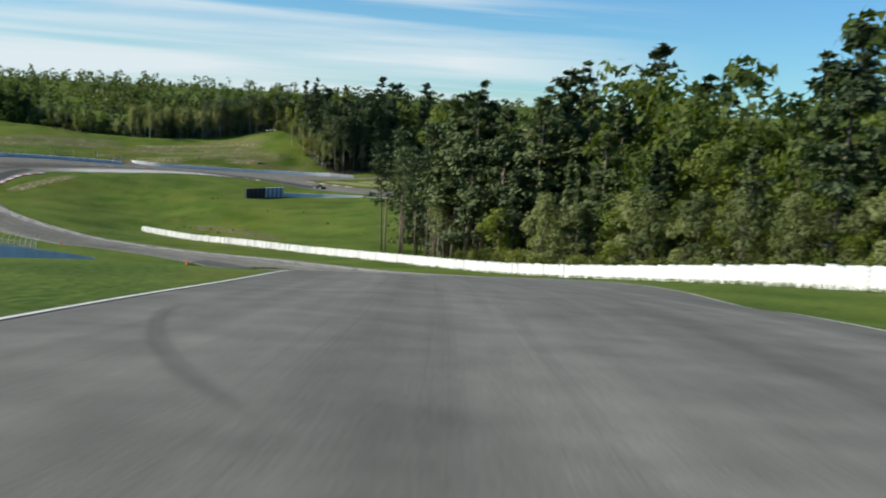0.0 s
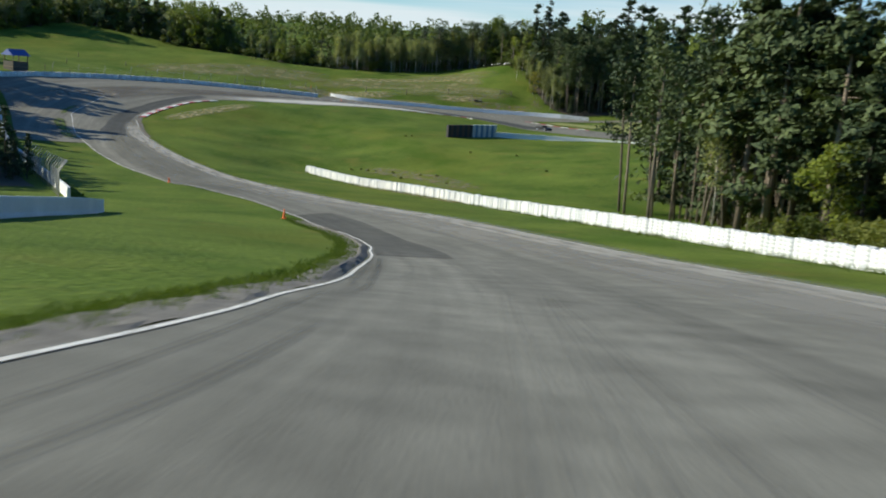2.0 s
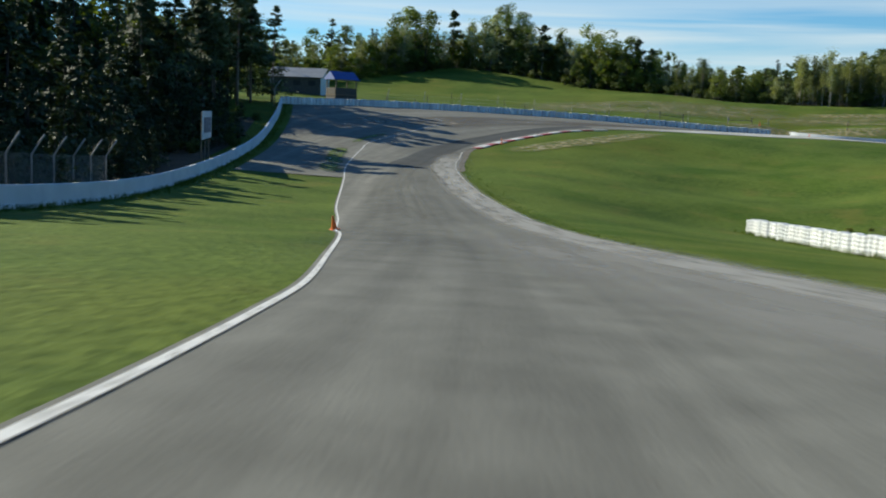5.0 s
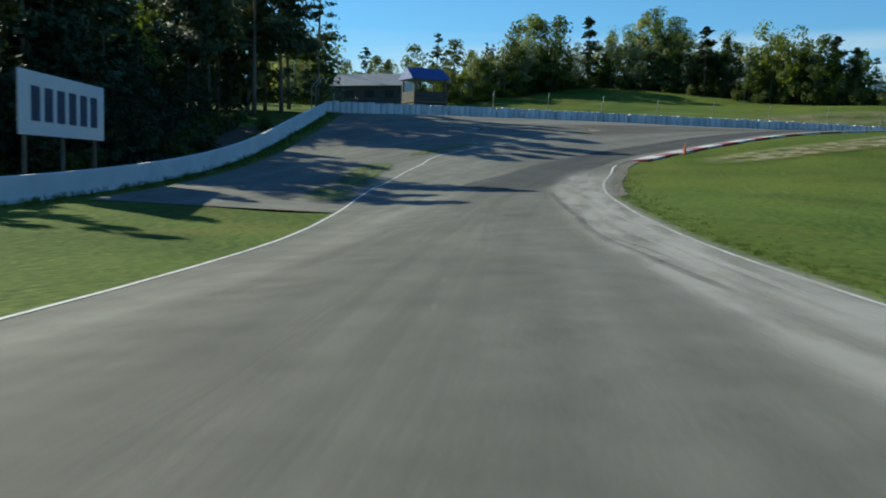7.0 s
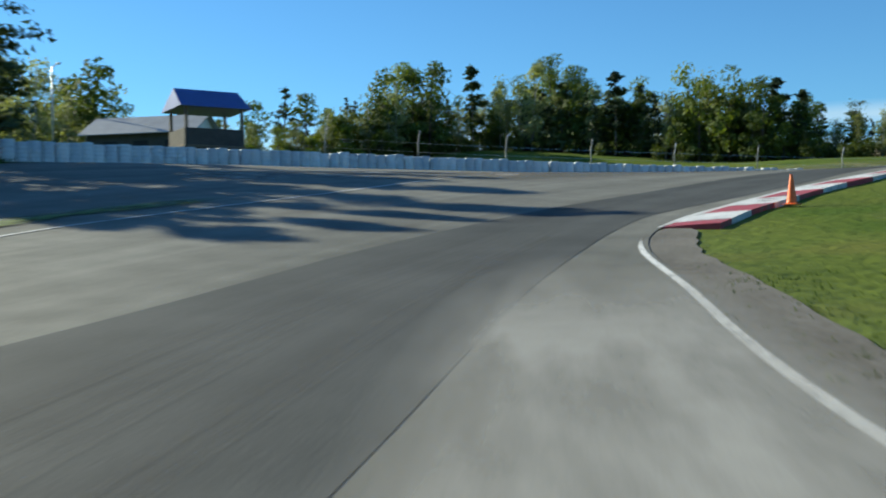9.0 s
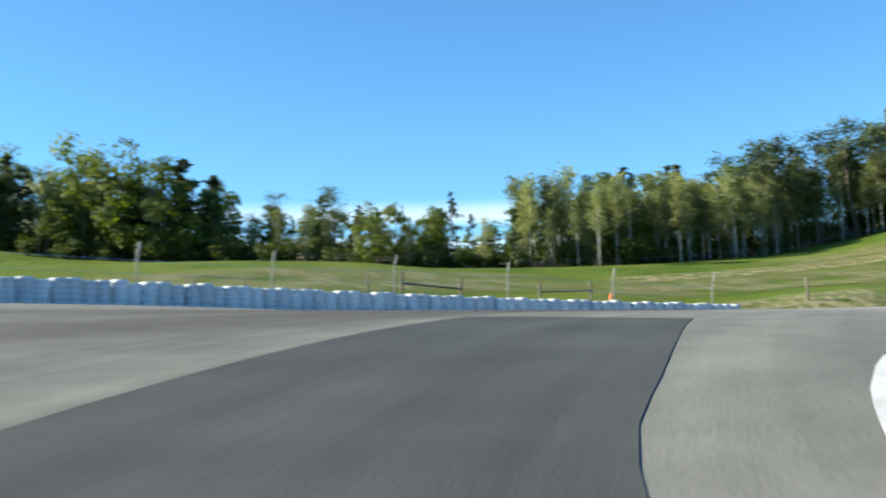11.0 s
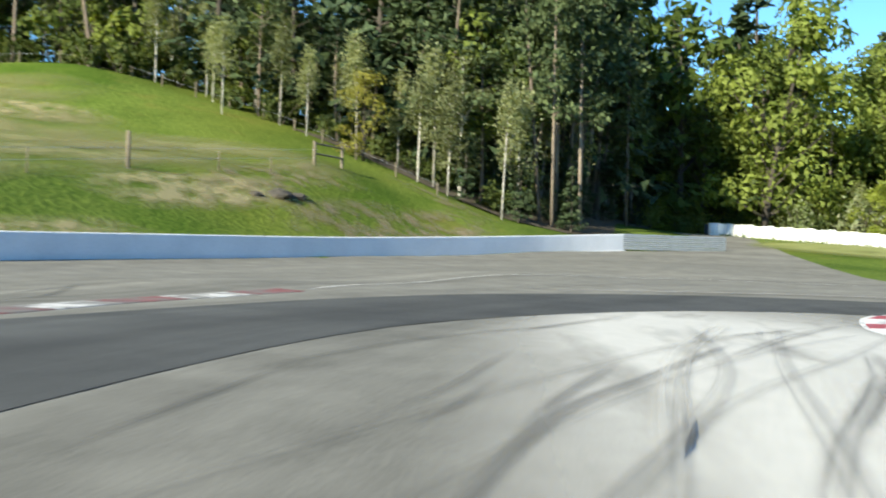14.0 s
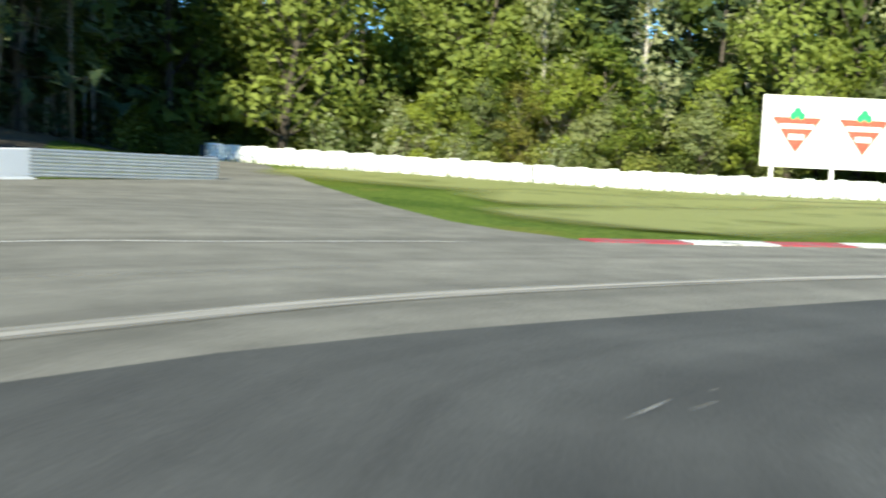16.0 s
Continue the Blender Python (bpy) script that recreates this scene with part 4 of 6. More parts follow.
tyre_barrier(TYRES_NORTH, "white-painted tyre stacks strapped into a long barrier")
tyre_barrier(TYRES_RIGHT[2:], "sunlit white-painted tyre stacks along the grass verge", 1.1, cuts=2, behind=-1)
tyre_barrier(TYRES_EAST, "white-painted tyre stacks below the wooded bank", 1.05)
wall("wall_north", WALL_NORTH, 1.27, "white-painted concrete barrier wall", step=0.5)
wall("wall_left_near", WALL_LEFT_NEAR, 1.05, "white-painted concrete barrier wall in shade")
wall("wall_left_far", WALL_LEFT_FAR, 1.05, "white-painted concrete barrier wall in shade")


# ---- trees ----
def quads(centres, size, rng, flat=0.0, long=1.0, out=None, loose=0.4):
    """Small pointed leaf clumps; those of a leafy crown lie like shingles on it, facing `out`."""
    c = np.asarray(centres, dtype=float)
    n = len(c)
    m = rng.normal(size=(n, 3))
    if out is not None:
        o = np.asarray(out, dtype=float)
        m = o / (np.linalg.norm(o, axis=1)[:, None] + 1e-6) + m * loose
    m[:, 2] += flat * 1.6
    m /= np.linalg.norm(m, axis=1)[:, None]
    a = np.cross(m, rng.normal(size=(n, 3)))
    a /= np.linalg.norm(a, axis=1)[:, None]
    b = np.cross(m, a)
    s = (size * rng.uniform(0.55, 1.35, n))[:, None]
    v = np.stack([c - a * s * long - b * s * 0.3, c + a * s * long - b * s * rng.uniform(0.1, 0.5, n)[:, None], c + b * s * 0.75 + a * s * rng.uniform(-0.4, 0.4, n)[:, None]], 1).reshape(-1, 3)
    return v, np.arange(3 * n).reshape(n, 3)


def limb(p0, p1, r0, r1, rng, sag=0.1):
    p0, p1 = np.array(p0), np.array(p1)
    return tube([p0 + rng.normal(0, 0.02, 3), p1], [r0, r1], 3)


def tree_pine(rng, h, full=False, n=1300, leaf=0.45):
    """A white pine: long boughs at uneven heights that end in flat sprays, bare below unless it stands free."""
    lean = rng.normal(0, 0.02, 2)
    tops = [(lean[0] * z, lean[1] * z, z) for z in (-0.6, h * 0.25, h * 0.5, h * 0.75, h)]
    wood = [tube(tops, [h * 0.012 + 0.05, h * 0.010, h * 0.008, h * 0.006, 0.03], 7)]
    low = 0.08 if full else rng.uniform(0.3, 0.4)
    pts = []
    boughs = int(h * 3.4)
    m = max(5, n // boughs)
    for k in range(boughs):
        u = rng.uniform(0, 1)
        z = h * (low + (1 - low) * u)
        a = rng.uniform(0, 2 * math.pi)
        r = h * (0.2 if full else 0.17) * (1.04 - u) ** 0.7 * rng.uniform(0.5, 1.15) * (1 + 0.3 * math.sin(2 * a + 9 * u))
        tip = np.array([lean[0] * z + r * math.cos(a), lean[1] * z + r * math.sin(a), z + r * rng.uniform(-0.12, 0.25)])
        root = np.array([lean[0] * z, lean[1] * z, z - 0.2])
        if k % 2 == 0:
            wood.append(limb(root, tip, 0.05, 0.015, rng, 0.0))
        t = rng.uniform(0.35, 1.05, m) ** 0.7
        pts.append(root + (tip - root) * t[:, None] + rng.normal(0, 1, (m, 3)) * np.array([0.13, 0.13, 0.06]) * (r + 1.2))
    q = np.vstack(pts)
    return merge(*wood), quads(q, leaf, rng, 0.3, 1.1, np.c_[q[:, :2] * 0.6, np.full(len(q), 1.2)], 0.6)


def tree_spruce(rng, h, n=1100):
    wood = [tube([(0, 0, -0.6), (0, 0, h * 0.5), (0, 0, h)], [h * 0.014 + 0.04, h * 0.008, 0.02], 6)]
    u = rng.uniform(0, 1, n) ** 0.75
    z = h * (0.06 + 0.94 * u)
    wave = 0.75 + 0.35 * np.sin(z * 2 * math.pi / (h * 0.085))
    a = rng.uniform(0, 2 * math.pi, n)
    r = h * 0.17 * (1.02 - u) * wave * np.sqrt(rng.uniform(0.25, 1.1, n)) * (1 + 0.25 * np.sin(3 * a + rng.uniform(0, 6)))
    q = np.c_[r * np.cos(a), r * np.sin(a), z - r * 0.25]
    return merge(*wood), quads(q, 0.34, rng, 0.1, 1.2, np.c_[q[:, :2], np.full(n, 0.8)])


def tree_broad(rng, h, n=1500, wide=0.27, low=0.25, size=0.34, stem=1.0, bark=None):
    """A leafy tree: a stem that forks into limbs, each ending in an uneven clump of leaves."""
    bend = rng.normal(0, 0.035, 2)
    wood = [tube([(0, 0, -0.6), (bend[0] * h * 0.3, bend[1] * h * 0.3, h * 0.35), (bend[0] * h, bend[1] * h, h * 0.88)], [(h * 0.013 + 0.06) * stem, h * 0.009 * stem + 0.02, 0.025], 7)]
    pts, outs = [], []
    clumps = rng.integers(24, 32)
    for k in range(clumps):
        u = rng.uniform(0, 1)
        z = h * (low + (0.97 - low) * u)
        belly = math.sin(math.pi * min(1, 0.18 + 0.78 * u)) ** 0.7
        a, r = rng.uniform(0, 2 * math.pi), h * wide * belly * rng.uniform(0.25, 1.1)
        c = np.array([bend[0] * z + r * math.cos(a), bend[1] * z + r * math.sin(a), z])
        root = np.array([bend[0] * z * 0.6, bend[1] * z * 0.6, max(h * low * 0.7, z - r * 0.9 - h * 0.05)])
        wood.append(limb(root, c, 0.07 * stem, 0.02, rng, 0.0))
        m = int(n / clumps * rng.uniform(0.6, 1.4))
        s = h * rng.uniform(0.075, 0.125) * (0.65 + wide)
        d = rng.normal(0, 1, (m, 3))
        d /= np.linalg.norm(d, axis=1)[:, None]
        pts.append(c + d * (rng.uniform(0.4, 1.05, m) ** 0.5)[:, None] * s * np.array([1.2, 1.2, 0.9]))
        outs.append(d + np.array([math.cos(a), math.sin(a), 0.5]) * 0.5)
    return merge(*wood), quads(np.vstack(pts), size, rng, 0.1, 1.0, np.vstack(outs))


def tree_birch(rng, h, n=750, leaf=0.24):
    bend = rng.normal(0, 0.05, 2)
    mids = [(bend[0] * z * z / h, bend[1] * z * z / h, z) for z in (-0.5, h * 0.3, h * 0.6, h * 0.98)]
    wood = [tube(mids, [0.10, 0.085, 0.06, 0.02], 6)]
    pts = []
    for k in range(24):
        z = h * rng.uniform(0.38, 0.98)
        a, r = rng.uniform(0, 2 * math.pi), h * 0.13 * rng.uniform(0.3, 1.15) * (1.25 - z / h)
        o = np.array([bend[0] * z * z / h, bend[1] * z * z / h, z])
        c = o + np.array([r * math.cos(a), r * math.sin(a), r * 0.9])
        wood.append(limb(o, c, 0.03, 0.01, rng, 0.0))
        m = n // 24
        pts.append(c + rng.normal(0, 1, (m, 3)) * h * np.array([0.04, 0.04, 0.055]))
    return merge(*wood), quads(np.vstack(pts), leaf, rng, 0.3)


def tree_pole(rng, h, n=520):
    """A drawn-up pine: a long bare stem and a small crown."""
    lean = rng.normal(0, 0.05, 2)
    path = [(lean[0] * z, lean[1] * z, z) for z in (-0.6, h * 0.35, h * 0.7, h)]
    wood, pts = [tube(path, [0.17, 0.14, 0.10, 0.03], 6)], []
    for k in range(26):
        z = h * rng.uniform(0.45, 1.0)
        a, r = rng.uniform(0, 6.28), h * 0.1 * rng.uniform(0.4, 1.2) * (1.4 - z / h)
        o = np.array([lean[0] * z, lean[1] * z, z])
        c = o + np.array([r * math.cos(a), r * math.sin(a), r * 0.2])
        wood.append(limb(o, c, 0.03, 0.01, rng, 0.0))
        pts.append(c + rng.normal(0, 1, (n // 26, 3)) * np.array([0.6, 0.6, 0.35]))
    return merge(*wood), quads(np.vstack(pts), 0.27, rng, 0.4, 1.1)


def tree_scots(rng, h, n=1300, leaf=0.2):
    """A pine of the hilltop: a bare, often leaning stem and a flat crown of a few broken tiers."""
    lean = rng.normal(0, 0.07, 2)
    bow = rng.normal(0, 0.35, 2)
    axis_at = lambda z: np.array([lean[0] * z + bow[0] * math.sin(z / h * 3), lean[1] * z + bow[1] * math.sin(z / h * 3), z])
    wood = [tube([axis_at(z) for z in (-0.6, h * 0.2, h * 0.45, h * 0.7, h * 0.96)], [0.19, 0.16, 0.13, 0.1, 0.03], 6)]
    pts = []
    tiers = int(rng.integers(11, 16))
    for k in range(tiers):
        u = rng.uniform(0, 1) ** 0.7
        z = h * (0.48 + 0.5 * u)
        a, r = rng.uniform(0, 6.28), h * 0.17 * rng.uniform(0.25, 1.1) * (1.25 - 0.55 * u)
        root = axis_at(z - r * 0.35)
        c = axis_at(z) + np.array([r * math.cos(a), r * math.sin(a), r * 0.15])
        wood.append(limb(root, c, 0.055, 0.02, rng, 0.0))
        m = int(n / tiers * rng.uniform(0.6, 1.4))
        pts.append(c + rng.normal(0, 1, (m, 3)) * h * np.array([0.052, 0.052, 0.024]) * rng.uniform(0.7, 1.35))
    q = np.vstack(pts)
    return merge(*wood), quads(q, leaf, rng, 0.4, 1.1, np.c_[q[:, :2] * 0.4, np.full(len(q), 1.0)], 0.7)


def shrub(rng, h, n=420, leaf=0.18):
    wood = [limb((0, 0, -0.3), (rng.normal(0, h * 0.25), rng.normal(0, h * 0.25), h * 0.7), 0.05, 0.015, rng) for _ in range(5)]
    pts = []
    for _ in range(9):
        a, r = rng.uniform(0, 6.28), h * rng.uniform(0, 0.55)
        c = np.array([r * math.cos(a), r * math.sin(a), h * rng.uniform(0.18, 0.75)])
        pts.append(c + rng.normal(0, 1, (n // 9, 3)) * h * 0.15)
    q = np.vstack(pts)
    q[:, 2] = np.abs(q[:, 2])
    return merge(*wood), quads(q, leaf, rng, 0.1, 1.0, np.c_[q[:, :2], q[:, 2] - h * 0.25], 0.7)


trng = np.random.default_rng(11)
KINDS = {}


def kind(key, name, label, leaf, bark, makes):
    """Keeps the stem and crown meshes of each sort of tree, a few shapes a sort."""
    KINDS[key] = (name, label, [(mesh_from("trunk", *w, bark, True), mesh_from("crown", *c, leaf)) for w, c in makes])


kind("pine", "pine_tree", "tall dark green pine with tiered boughs", L_PINE, M_PINEBARK, [tree_pine(trng, 24, k % 2 == 1, 4000, 0.36) for k in range(6)])
kind("smallpine", "pine_tree", "dark green pine at the wood's edge", L_PINE, M_BARK, [tree_pine(trng, 14, k % 3 == 2, 2600, 0.27) for k in range(6)])
kind("spruce", "spruce_tree", "slender dark green spruce", L_PINE, M_BARK, [tree_spruce(trng, 15, 1500) for k in range(3)])
kind("broad", "leafy_tree", "broad green tree in full leaf", L_OAK, M_BARK, [tree_broad(trng, 15, 4000, 0.25, 0.12, 0.23) for k in range(6)])
kind("aspen", "poplar_tree", "slim tree with pale green leaves", L_BIRCH, M_BIRCH, [tree_broad(trng, 14, 2300, 0.15, 0.2, 0.19, 0.8) for k in range(4)])
kind("willow", "leafy_tree", "bushy grey-green tree behind the barrier", L_WILLOW, M_BARK, [tree_broad(trng, 9, 2900, 0.27, 0.03, 0.18, 0.7) for k in range(4)])
kind("thicket", "leafy_tree", "dense bright green thicket tree leafy to the ground", L_THICKET, M_BARK, [tree_broad(trng, 8, 2700, 0.34, 0.0, 0.165, 0.6) for k in range(5)])
kind("birch", "birch_tree", "thin white-stemmed birch with sparse leaves", L_BIRCH, M_BIRCH, [tree_birch(trng, 12, 1500, 0.18) for k in range(6)])
kind("gold", "leafy_tree", "young tree with leaves turning yellow", L_GOLD, M_BARK, [tree_broad(trng, 9, 1900, 0.24, 0.1, 0.15, 0.7) for k in range(2)])
kind("pole", "pine_tree", "thin bare-stemmed pine with a small crown", L_PINE, M_PINEBARK, [tree_pole(trng, 19, 900) for k in range(4)])
kind("scots", "pine_tree", "bare-stemmed pine with a flat broken crown", L_PINE, M_PINEBARK, [tree_scots(trng, 14) for k in range(8)])
kind("blossom", "shrub", "shrub with pale cream flower heads", L_CREAM, M_BARK, [shrub(trng, 2.8, 700, 0.13) for k in range(2)])
kind("tussock", "grass_tussock", "dark tussock of long grass on the bank", L_BUSH, M_BARK, [shrub(trng, 2.8, 500, 0.3) for k in range(3)])
kind("shrub", "shrub", "dense green shrub under the trees", L_BUSH, M_BARK, [shrub(trng, 2.8, 700) for k in range(5)])
# the same sorts with fewer leaves, for the far side of the meadow and the dark wood
kind("far_smallpine", "pine_tree", "dark green pine at the wood's edge", L_PINE, M_BARK, [tree_pine(trng, 14, k % 3 == 2, 1300, 0.4) for k in range(6)])
kind("far_broad", "leafy_tree", "broad green tree in full leaf", L_OAK, M_BARK, [tree_broad(trng, 15, 1500, 0.25, 0.12, 0.37) for k in range(5)])
kind("far_aspen", "poplar_tree", "slim tree with pale green leaves", L_BIRCH, M_BIRCH, [tree_broad(trng, 14, 1200, 0.15, 0.2, 0.28, 0.8) for k in range(4)])
kind("far_thicket", "leafy_tree", "dense bright green thicket tree leafy to the ground", L_THICKET, M_BARK, [tree_broad(trng, 8, 1100, 0.34, 0.0, 0.27, 0.6) for k in range(3)])
kind("far_birch", "birch_tree", "thin white-stemmed birch with sparse leaves", L_BIRCH, M_BIRCH, [tree_birch(trng, 12, 1150, 0.2) for k in range(7)])
# trees deep in the woods: joined into one mass a wood
DEEP = {"backbroad": [tree_broad(trng, 16, 980, 0.25, 0.05, 0.47) for k in range(5)], "backpine": [tree_pine(trng, 18, True, 1100, 0.44) for k in range(4)], "underwood": [shrub(trng, 2.8, 400, 0.24) for k in range(5)]}
MASS = {"backbroad": [], "backpine": [], "underwood": []}
CLEAR = [(-118.5, -107.0, 189.0, 199.8, 99.0), (0.0, 15.0, 282.0, 303.0, 5.2), (-40.0, -24.0, 315.0, 327.0, 99.0)]


def plant(key, x, y, scale=1.0, up=0.0):
    for x0, x1, y0, y1, least in CLEAR:
        if x0 < x < x1 and y0 < y < y1:
            return None
    if key in DEEP:
        MASS[key].append((x, y, scale * trng.uniform(0.85, 1.15), trng.uniform(0, 6.28), trng.integers(len(DEEP[key]))))
        return None
    name, label, shapes = KINDS[key]
    trunk, crown = shapes[trng.integers(len(shapes))]
    s = scale * trng.uniform(0.9, 1.1)
    m = Matrix.Translation(at(x, y, up - 0.1)) @ Matrix.Rotation(0.055 * math.sin(7 * x + 3 * y) if key == "pole" else 0, 4, "Y") @ Matrix.Rotation(trng.uniform(0, 6.28), 4, "Z") @ Matrix.Diagonal((s * trng.uniform(0.9, 1.15), s * trng.uniform(0.9, 1.15), s, 1))
    ob = thing(name, m, label, {"shrub": "shrub", "blossom": "shrub", "tussock": "grass tussock"}.get(key, "tree"), "tussocks on the infield bank" if key == "tussock" else "woods round the track")
    part("trunk", trunk, ob)
    part("crown", crown, ob)
    return ob


def wood_row(line, gap, depth, mix, scale=1.0, jitter=0.8, far=False):
    """Trees along a line and behind it (to its left), thinning backwards."""
    keys, weights = zip(*mix)
    w = np.array(weights) / sum(weights)
    p = curve(line, gap)
    nn = normals(p)
    for q, n in zip(p, nn):
        for d in depth:
            x, y = q + n * (d + trng.normal(0, 1.2)) + trng.normal(0, gap * jitter * 0.5, 2)
            key = str(trng.choice(keys, p=w))
            plant("far_" + key if far and "far_" + key in KINDS else key, x, y, scale * (trng.uniform(0.7, 1.18) if far else trng.uniform(0.85, 1.13)))


BACK = [("backbroad", 2), ("backpine", 1)]
# wood behind the right-hand tyre barrier: shrubby edge, taller trees behind, highest at the foot of the hill
RIGHT_EDGE = [(36, 0), (35, 25), (32, 50), (28, 78), (20, 106), (11, 130), (6.5, 141)]
for stretch, s in ((RIGHT_EDGE[:4], 0.6), (RIGHT_EDGE[3:5], 0.84), (RIGHT_EDGE[4:], 1.04)):
    wood_row(stretch, 3.2, (-2.5,), [("willow", 4), ("thicket", 0.6), ("shrub", 1), ("spruce", 1.2 if s > 0.7 else 0.01)], min(1, s + 0.2))
    wood_row(stretch, 2.6, (0.5,), [("shrub", 1)], 0.75)
    wood_row(stretch, 4.4, (-8,), [("broad", 2), ("spruce", 1), ("smallpine", 2.5)], s * 1.05)
    wood_row(stretch, 4.6, (-14,), [("backbroad", 1)], s * 1.1)
    wood_row(stretch, 5.5, (-21, -30), [("backbroad", 5), ("backpine", 1)], s * 1.5)
for x, y, s in ((5, 148, 1.12), (7.5, 151, 1.0), (3, 152, 1.0), (21, 140, 1.15), (14, 141, 1.05), (25, 134, 0.95), (9.5, 144, 1.05), (18, 145, 1.18), (20.5, 148, 1.15), (16, 149, 0.95), (12, 150, 0.85), (2, 163, 0.9), (31.5, 77, 0.92)):
    plant("pine", x, y, s)
for x, y in ((-9.1, 171.2), (-8.4, 169.4), (-5.6, 168.5), (-2.8, 165), (-2.2, 168.4), (-0.5, 163), (1.2, 161.5), (-1, 170), (3, 158), (4.2, 159.6), (2, 172)):
    plant("pole", x, y, 0.9)
for x, y, s in ((-3, 172, 0.8), (2, 166, 0.8), (5, 160, 0.85), (-1, 178, 0.75), (4, 172, 0.8), (8, 166, 0.85)):
    plant("pine", x, y, s)
wood_row([(0.5, 164), (4, 158), (7, 150)], 3.2, (0, -2.5), [("pole", 2), ("birch", 0.5)], 0.9, 1.6)
wood_row([(-1.5, 170), (2.5, 162), (8, 151)], 2.4, (0, -4), [("pole", 4), ("birch", 0.6)], 0.98)
wood_row([(4, 172), (8, 163), (13, 152)], 3.2, (0, -4), [("pine", 1)], 0.8)
wood_row([(9, 165), (4, 176), (-2, 190)], 5.0, (0, -7), [("backpine", 1), ("backbroad", 1)], 0.95)
wood_row([(14, 172), (28, 200), (40, 226)], 8.0, (0, -12), BACK, 1.0)
# wood along the hill's crest and the far side
CREST_WEST = [(-205, 330), (-203, 348), (-182, 352), (-150, 352), (-128, 350), (-108, 354), (-97, 357)]
CREST = [(-99, 357), (-90, 361), (-74, 372), (-61, 366), (-52, 357)]
wood_row(CREST_WEST[:4], 3.0, (2, 6), [("broad", 1.6), ("smallpine", 0.8), ("birch", 1.0), ("aspen", 2)], 0.9, far=True)
wood_row(CREST_WEST[3:], 3.0, (2, 6), [("broad", 1.6), ("smallpine", 1.2), ("birch", 2.6), ("aspen", 0.7)], 0.47, far=True)
wood_row(CREST_WEST[:4], 2.6, (3, 8), [("backbroad", 3), ("backpine", 1)], 0.55)
wood_row(CREST_WEST, 2.2, (0.5, 3.5, 7, 10), [("underwood", 1)], 0.95)
wood_row(CREST_WEST, 3.6, (9, 14), BACK, 0.44, far=True)
wood_row(CREST, 2.6, (3, 7), [("broad", 0.7), ("smallpine", 1), ("aspen", 0.8), ("birch", 2.4)], 0.72, far=True)
wood_row(CREST, 2.0, (0.5, 4, 8), [("underwood", 1)], 0.95)
wood_row([(-112, 354), (-98, 357.5), (-86, 362), (-75, 371), (-66, 368)], 2.6, (-1.2,), [("birch", 1)], 0.72, far=True)
wood_row(CREST, 3.4, (9, 14, 20), BACK, 0.58, far=True)
wood_row([(-112, 354), (-98, 357.5), (-86, 362), (-75, 371), (-66, 368)], 1.7, (0, 3), [("birch", 1)], 0.78, far=True)
wood_row([(-82, 366), (-74, 371), (-64, 367), (-54, 359)], 3.4, (1, 4, 7), [("scots", 3), ("broad", 0.7), ("smallpine", 0.5)], 0.84, far=True)
for x, y, s in ((-81, 366, 1.02), (-78, 369, 0.95), (-70, 369, 1.0), (-66, 367, 0.98), (-60.5, 364, 0.92), (-55.5, 360, 0.95), (-150, 354, 0.62), (-133, 352, 0.62), (-140, 354, 0.6)):
    plant("scots", x, y, s)
SLOPE_EDGE = [(-52, 357), (-50, 347), (-46, 340), (-42, 333), (-37, 329.5), (-30, 329), (-20, 336), (-9, 340)]
for stretch, s, dark in ((SLOPE_EDGE[:3], 0.62, False), (SLOPE_EDGE[2:4], 0.72, False), (SLOPE_EDGE[3:6], 0.86, False), (SLOPE_EDGE[5:], 1.0, True)):
    wood_row(stretch, 2.2, (1.5,), [("pole", 2), ("birch", 1.2)] if dark else [("birch", 3), ("pole", 0.01 if s < 0.7 else 1.0), ("aspen", 0.8), ("gold", 0.25)], s * 0.9)
    wood_row(stretch, 3.0, (5, 10), [("scots", 2), ("pole", 2)] if dark else [("scots", 2.2), ("smallpine", 1), ("broad", 1.3), ("birch", 1), ("pole", 0.01 if s < 0.7 else 1)], s)
    wood_row(stretch, 3.0 if dark else 4.6, (13, 18, 24, 30) if dark else (15, 21, 29), [("backpine", 1)] if dark else BACK, s if dark else 0.58 if s > 0.8 else 0.4)
wood_row(SLOPE_EDGE[:6], 2.2, (2.5, 6), [("underwood", 1)], 0.8)
# low dark pines stand in for brush that lies in shade here
wood_row(SLOPE_EDGE[3:], 1.7, (2.0, 4.5), [("backpine", 1)], 0.24)
wood_row([(-50, 352), (-46, 345)], 3.0, (3, 7), [("scots", 1)], 0.7)
wood_row([(-40, 336), (-33, 333), (-26, 335)], 3.0, (3, 8), [("scots", 2), ("broad", 0.3)], 0.95)
# dense dark pines behind the rail
wood_row([(-41, 334), (-33, 332), (-24, 336), (-14, 342)], 2.4, (4, 8, 12), [("backpine", 1)], 0.9)
wood_row([(-36, 333), (-28, 333), (-20, 339)], 2.6, (0, 3), [("pole", 3), ("birch", 0.5)], 1.0)
